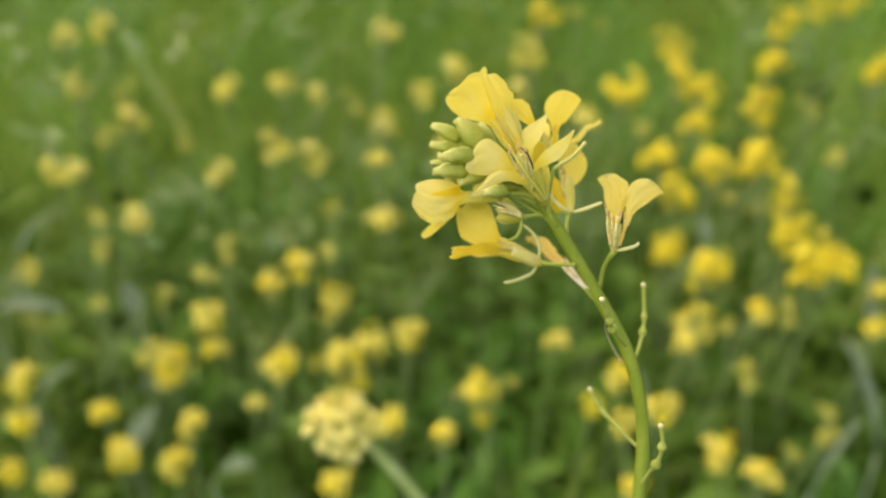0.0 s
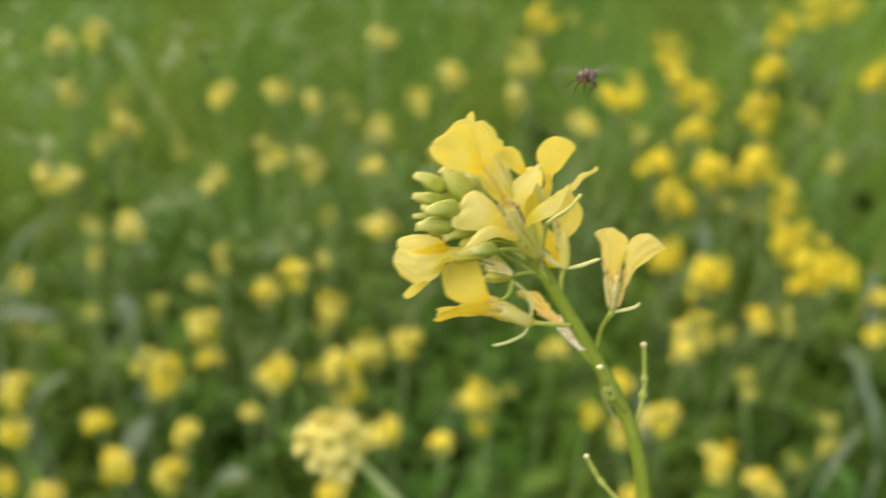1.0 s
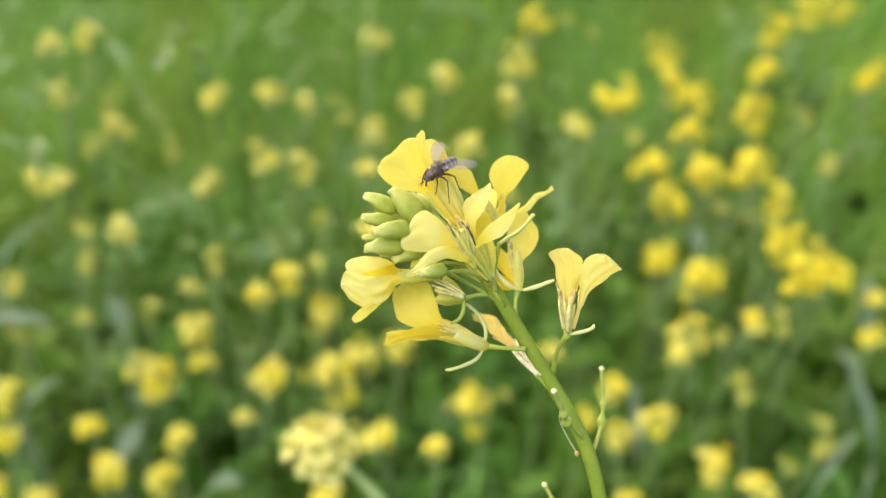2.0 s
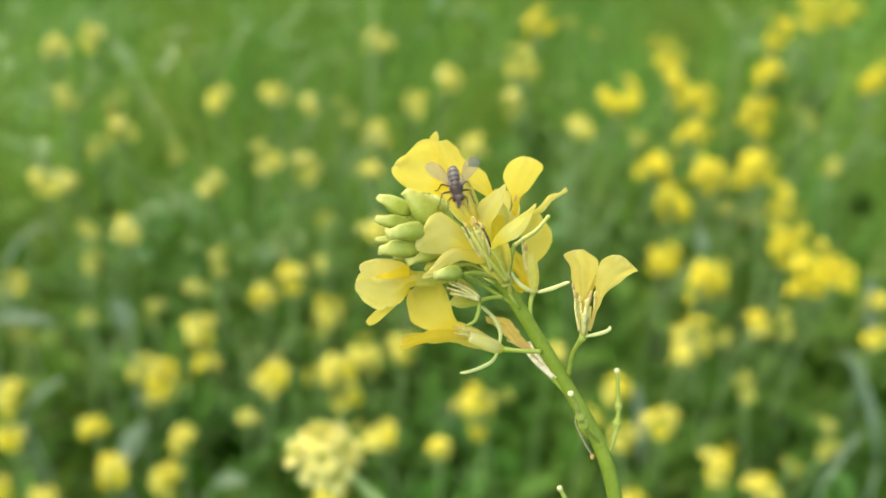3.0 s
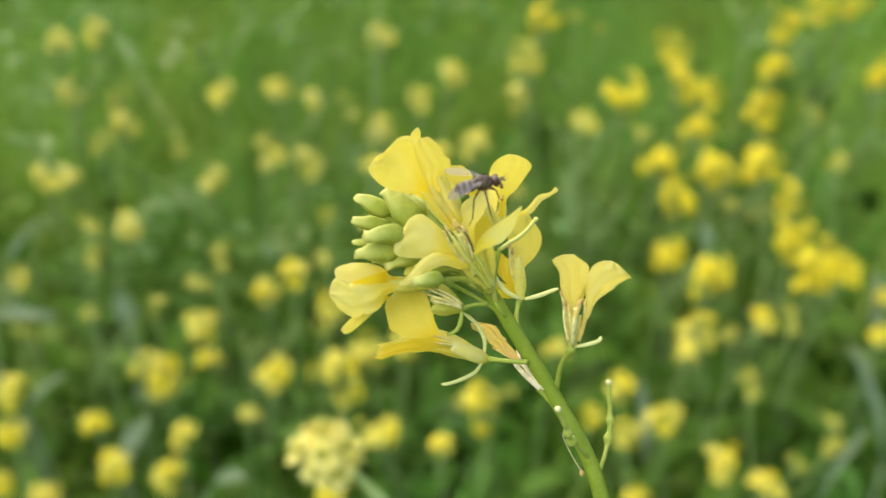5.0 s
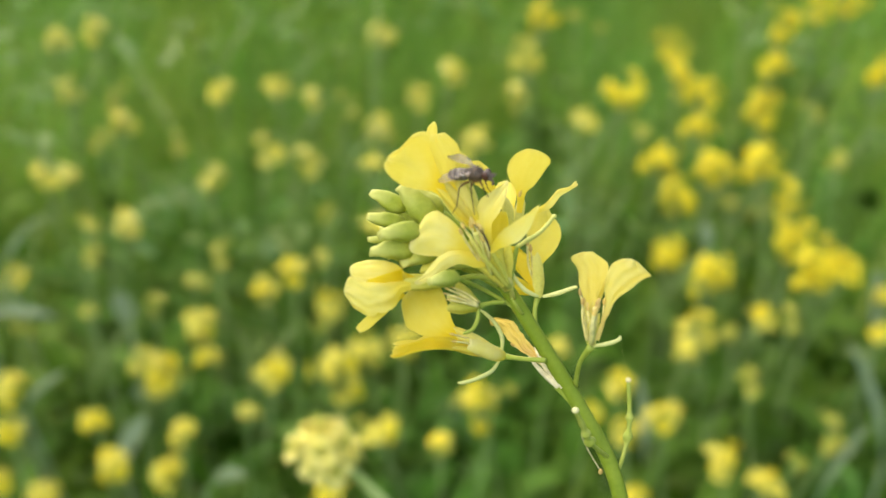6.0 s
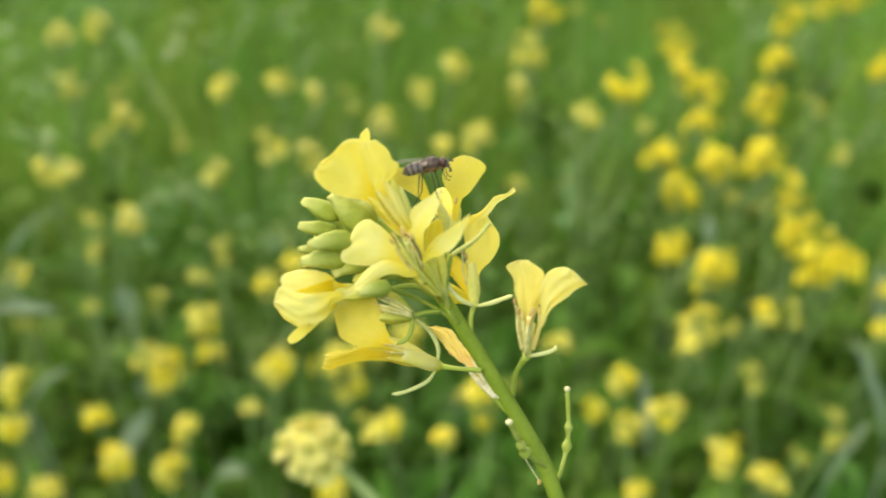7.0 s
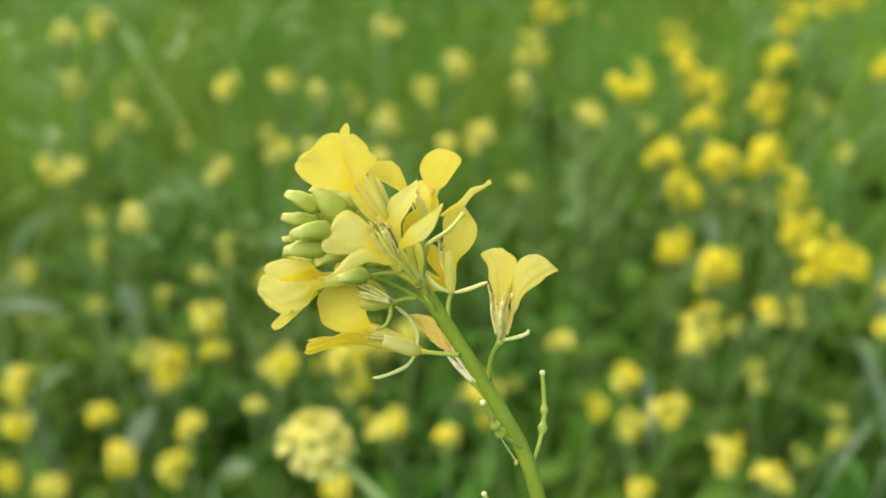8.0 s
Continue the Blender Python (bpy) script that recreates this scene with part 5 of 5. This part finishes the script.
# ---- what moves ----
def motions():
    walk(mustard, [
    (0, pose(0.04467, 0.14608, 0.00423, -0.214, 0.357, -1.171)), (0.1, pose(0.04652, 0.14088, 0.00386, -0.493, 0.184, -1.075)),
    (0.2, pose(0.04794, 0.13547, 0.00320, -0.772, 0.012, -0.978)), (0.3, pose(0.04856, 0.13059, 0.00340, -1.052, -0.160, -0.881)),
    (0.4, pose(0.05026, 0.12491, 0.00235, -1.332, -0.331, -0.783)), (0.5, pose(0.05146, 0.12003, 0.00259, -1.612, -0.501, -0.683)),
    (0.6, pose(0.04873, 0.12497, 0.00282, -1.280, -0.291, -0.701)), (0.7, pose(0.04706, 0.12924, 0.00204, -0.948, -0.081, -0.718)),
    (0.8, pose(0.04587, 0.13372, 0.00163, -0.616, 0.129, -0.733)), (0.9, pose(0.04345, 0.13816, 0.00122, -0.284, 0.340, -0.747)),
    (1, pose(0.03900, 0.14248, 0.00068, 0.048, 0.550, -0.760)), (1.1, pose(0.03654, 0.13701, 0.00085, -0.301, 0.538, -0.719)),
    (1.2, pose(0.03368, 0.13251, 0.00258, -0.649, 0.526, -0.679)), (1.3, pose(0.03096, 0.12726, 0.00318, -0.997, 0.514, -0.638)),
    (1.4, pose(0.03167, 0.12081, 0.00187, -1.346, 0.503, -0.598)), (1.5, pose(0.03312, 0.11539, 0.00222, -1.694, 0.492, -0.557)),
    (1.6, pose(0.03283, 0.11514, 0.00216, -1.697, 0.488, -0.515)), (1.7, pose(0.03287, 0.11482, 0.00201, -1.700, 0.484, -0.474)),
    (2.8, pose(0.03212, 0.10922, -0.00300, -1.733, 0.440, -0.013)), (2.9, pose(0.03465, 0.10991, -0.00162, -1.736, 0.436, 0.029)),
    (3, pose(0.03613, 0.11010, -0.00100, -1.739, 0.432, 0.071)), (3.1, pose(0.03689, 0.11163, -0.00071, -1.633, 0.442, 0.052)),
    (3.2, pose(0.03865, 0.11280, -0.00096, -1.527, 0.452, 0.033)), (3.3, pose(0.03944, 0.11402, -0.00114, -1.420, 0.462, 0.014)),
    (3.4, pose(0.03850, 0.11481, -0.00195, -1.314, 0.472, -0.005)), (3.5, pose(0.03747, 0.11599, -0.00215, -1.208, 0.483, -0.024)),
    (3.6, pose(0.03574, 0.11855, -0.00300, -1.065, 0.563, 0.050)), (3.7, pose(0.03394, 0.12266, -0.00143, -0.922, 0.643, 0.123)),
    (3.8, pose(0.03334, 0.12594, -0.00115, -0.778, 0.723, 0.197)), (3.9, pose(0.03324, 0.12901, -0.00119, -0.635, 0.803, 0.271)),
    (4, pose(0.03224, 0.13191, -0.00148, -0.492, 0.883, 0.345)), (4.1, pose(0.03035, 0.12508, -0.00242, -0.813, 0.936, 0.399)),
    (4.2, pose(0.02716, 0.11831, -0.00323, -1.134, 0.990, 0.453)), (4.3, pose(0.02582, 0.11209, -0.00316, -1.454, 1.045, 0.506)),
    (4.4, pose(0.02838, 0.10650, -0.00213, -1.775, 1.100, 0.559)), (4.5, pose(0.02869, 0.10125, -0.00050, -2.096, 1.155, 0.612)),
    (4.6, pose(0.02972, 0.10416, 0.00002, -1.933, 1.079, 0.488)), (4.7, pose(0.02959, 0.10661, -0.00015, -1.769, 1.004, 0.364)),
    (5.8, pose(0.03855, 0.13442, 0.00014, 0.039, 0.202, -1.016)), (5.9, pose(0.04295, 0.13694, 0.00018, 0.204, 0.132, -1.143)),
    (6, pose(0.04532, 0.13945, 0.00026, 0.370, 0.061, -1.270)), (6.1, pose(0.04470, 0.13947, -0.00051, 0.373, 0.037, -0.973)),
    (6.2, pose(0.04209, 0.13990, -0.00064, 0.377, 0.013, -0.676)), (6.3, pose(0.04195, 0.14077, -0.00009, 0.380, -0.011, -0.380)),
    (6.4, pose(0.04028, 0.14161, 0.00040, 0.384, -0.035, -0.083)), (6.5, pose(0.04046, 0.14229, 0.00065, 0.387, -0.059, 0.214)),
    (6.6, pose(0.03836, 0.14158, 0.00152, 0.360, 0.078, 0.168)), (6.7, pose(0.03576, 0.14030, 0.00153, 0.333, 0.215, 0.122)),
    (6.8, pose(0.03243, 0.13927, 0.00192, 0.306, 0.351, 0.077)), (6.9, pose(0.02983, 0.13761, 0.00133, 0.278, 0.488, 0.031)),
    (7, pose(0.02639, 0.13623, 0.00121, 0.251, 0.625, -0.015)), (7.1, pose(0.02590, 0.13682, 0.00056, 0.275, 0.562, -0.178)),
    (7.2, pose(0.02647, 0.13790, 0.00067, 0.300, 0.498, -0.340)), (7.3, pose(0.02815, 0.13904, 0.00088, 0.325, 0.435, -0.503)),
    (7.4, pose(0.03200, 0.14020, 0.00108, 0.350, 0.371, -0.666)), (7.5, pose(0.03261, 0.14090, 0.00061, 0.375, 0.308, -0.828)),
    (7.6, pose(0.03250, 0.13958, 0.00000, 0.300, 0.246, -0.663)), (7.7, pose(0.03145, 0.13822, -0.00066, 0.225, 0.184, -0.497)),
    (7.8, pose(0.03119, 0.13726, -0.00070, 0.150, 0.123, -0.332)), (7.9, pose(0.03142, 0.13648, -0.00048, 0.075, 0.061, -0.166)),
    (8, pose(0.03260, 0.13587, 0.00000, 0.000, -0.000, 0.000))])
    walk(near_mustard, [
    (0, pose(0.00364, 0.31508, 0.01477, 0.000, -0.000, 0.000)), (0.5, pose(0.00032, 0.31505, 0.01441, 0.000, -0.000, 0.000)),
    (1, pose(0.00101, 0.32002, 0.00679, 0.000, -0.000, 0.000)), (1.5, pose(-0.00252, 0.32498, 0.00576, 0.000, -0.000, 0.000)),
    (3, pose(-0.00116, 0.32178, 0.00153, 0.000, -0.000, 0.000)), (3.5, pose(-0.00071, 0.32385, -0.00103, 0.000, -0.000, 0.000)),
    (4, pose(0.00168, 0.32384, 0.00077, 0.000, -0.000, 0.000)), (4.5, pose(0.00021, 0.32453, -0.00035, 0.000, -0.000, 0.000)),
    (6, pose(-0.00028, 0.32564, -0.00227, 0.000, -0.000, 0.000)), (6.5, pose(-0.00318, 0.32595, -0.00161, 0.000, -0.000, 0.000)),
    (7, pose(-0.00564, 0.32517, -0.00198, 0.000, -0.000, 0.000)), (7.5, pose(-0.00526, 0.32388, -0.00034, 0.000, -0.000, 0.000)),
    (8, pose(-0.00648, 0.32416, 0.00000, 0.000, -0.000, 0.000))])
    walk(insect, [
    (0, pose(0.00986, 0.15851, 1.03330, 12.014, 36.922, -67.675)), (0.3, pose(0.01006, 0.15275, 1.02173, 4.338, 38.863, -82.267)),
    (0.6, pose(0.00583, 0.14404, 1.00668, -9.548, 29.355, -111.514)), (0.7, pose(0.00389, 0.13821, 0.99717, -1.716, 16.712, -112.093)),
    (0.8, pose(0.00139, 0.14127, 0.99050, -11.277, -17.207, -64.247)), (0.9, pose(0.01591, 0.14242, 0.99021, -17.234, -25.207, -66.0)),
    (1, pose(0.02142, 0.14183, 0.99092, -9.074, -21.726, -76.0)), (1.1, pose(0.01442, 0.13867, 0.98926, -5.165, -16.981, -80.0)),
    (1.2, pose(0.00432, 0.13277, 0.99258, 3.317, -19.160, -103.173)), (1.3, pose(0.00705, 0.13456, 0.99506, 0.978, -13.672, -96.485)),
    (1.4, pose(0.00268, 0.13258, 0.99147, -0.832, -19.587, -83.827)), (1.5, pose(0.00306, 0.13129, 0.98895, -7.233, -19.620, -83.923)),
    (1.6, pose(0.00016, 0.12844, 0.98845, 5.627, -4.119, -132.380)), (1.7, pose(0.00006, 0.12729, 0.98881, 1.457, -0.654, -142.549)),
    (2.8, pose(-0.00226, 0.12008, 0.98271, 4.244, 29.888, -81.985)), (2.9, pose(0.00012, 0.12021, 0.98316, 3.544, 29.990, -83.326)),
    (3, pose(0.00212, 0.12088, 0.98450, 5.257, 29.794, -79.943)), (3.3, pose(0.00629, 0.11957, 0.98464, 1.128, 25.423, -76.794)),
    (3.5, pose(0.00521, 0.11772, 0.98326, -1.262, 16.102, -56.400)), (3.7, pose(0.00508, 0.11930, 0.98376, 7.696, 9.225, -32.429)),
    (4, pose(0.00820, 0.12161, 0.98437, 5.414, 5.662, -25.086)), (4.3, pose(0.00427, 0.11801, 0.98274, 8.747, 1.086, -3.949)),
    (4.5, pose(0.00892, 0.11793, 0.98518, 7.490, -6.452, 11.161)), (4.7, pose(0.00861, 0.11775, 0.98545, 7.283, -8.881, 12.776)),
    (5.8, pose(0.00292, 0.11565, 0.98517, 4.122, -6.511, -28.312)), (6, pose(0.00648, 0.11574, 0.98581, 4.280, -7.677, -24.598)),
    (6.1, pose(0.00625, 0.11556, 0.98505, 4.535, -9.552, -15.592)), (6.3, pose(0.00240, 0.11628, 0.98527, 4.671, -10.555, -0.098)),
    (6.5, pose(0.00008, 0.11827, 0.98560, -1.263, -11.952, 13.680)), (6.6, pose(0.00253, 0.11934, 0.98670, -6.707, -23.058, 8.386)),
    (6.8, pose(0.00175, 0.11889, 0.98677, -15.113, -12.659, 1.550)), (7, pose(0.00067, 0.11933, 0.98637, -20.705, -10.751, -0.997)),
    (7.1, pose(-0.00074, 0.11939, 0.98538, -20.866, -12.274, -0.028)), (7.2, pose(-0.00132, 0.12007, 0.98534, -20.548, -11.724, -2.441)),
    (7.3, pose(-0.00113, 0.12052, 0.98494, -19.965, -10.778, -6.456)), (7.4, pose(0.00576, 0.12438, 0.99164, -32.558, -37.0, 32.278)),
    (7.5, pose(0.00859, 0.13474, 1.00113, -41.380, -40.0, 40.0)), (7.6, pose(0.00986, 0.13435, 1.01123, -44.622, -45.0, 52.998)),
    (7.8, pose(0.00995, 0.14155, 1.02907, -44.693, -45.0, 53.053)), (8, pose(0.01331, 0.14782, 1.04539, -44.763, -45.0, 53.107))])
    # wings beat in the air and lie half open at rest
    for w, side in insect_wings:
        root = w.location.copy()
        rows = []

        def held(at, opened, lift, dip=-5, roll=-14):
            rows.append((at, pose(root.x, root.y, root.z, lift * side) @ pose(0, 0, 0, 0, 0, -opened * side) @ pose(0, 0, 0, roll * side, dip, 0)))

        for k in range(241):
            at = k / FPS
            if at < 1.52 or at > 7.36:
                held(at, 74, 10 - 43 * (0, 1, -1)[k % 3])
            elif k % 3 == 0:
                if at <= 3.6:
                    held(at, 33, 10)
                elif 6.55 <= at <= 6.65:
                    held(at, 30, 12)
                elif 4.35 <= at < 6.5:
                    held(at, 3, 0, -16) if side < 0 else held(at, 22, 10, 2)
                elif at >= 6.9:
                    held(at, 8, 0, 3, 0)
                else:
                    held(at, 15, 4)
        walk(w, rows)
    # legs fold back in the air and stand when it has settled
    for leg, joint in insect_legs:
        stand, fold = pose(0, 0, 0), Matrix.Translation(joint) @ pose(0, 0, 0, -34 if joint.y > 0 else 34) @ pose(0, 0, 0, 0, 62, 0) @ Matrix.Translation(-joint)
        walk(leg, [(0.0, fold), (1.45, fold), (1.65, stand), (7.32, stand), (7.5, fold), (8.0, fold)])


motions()
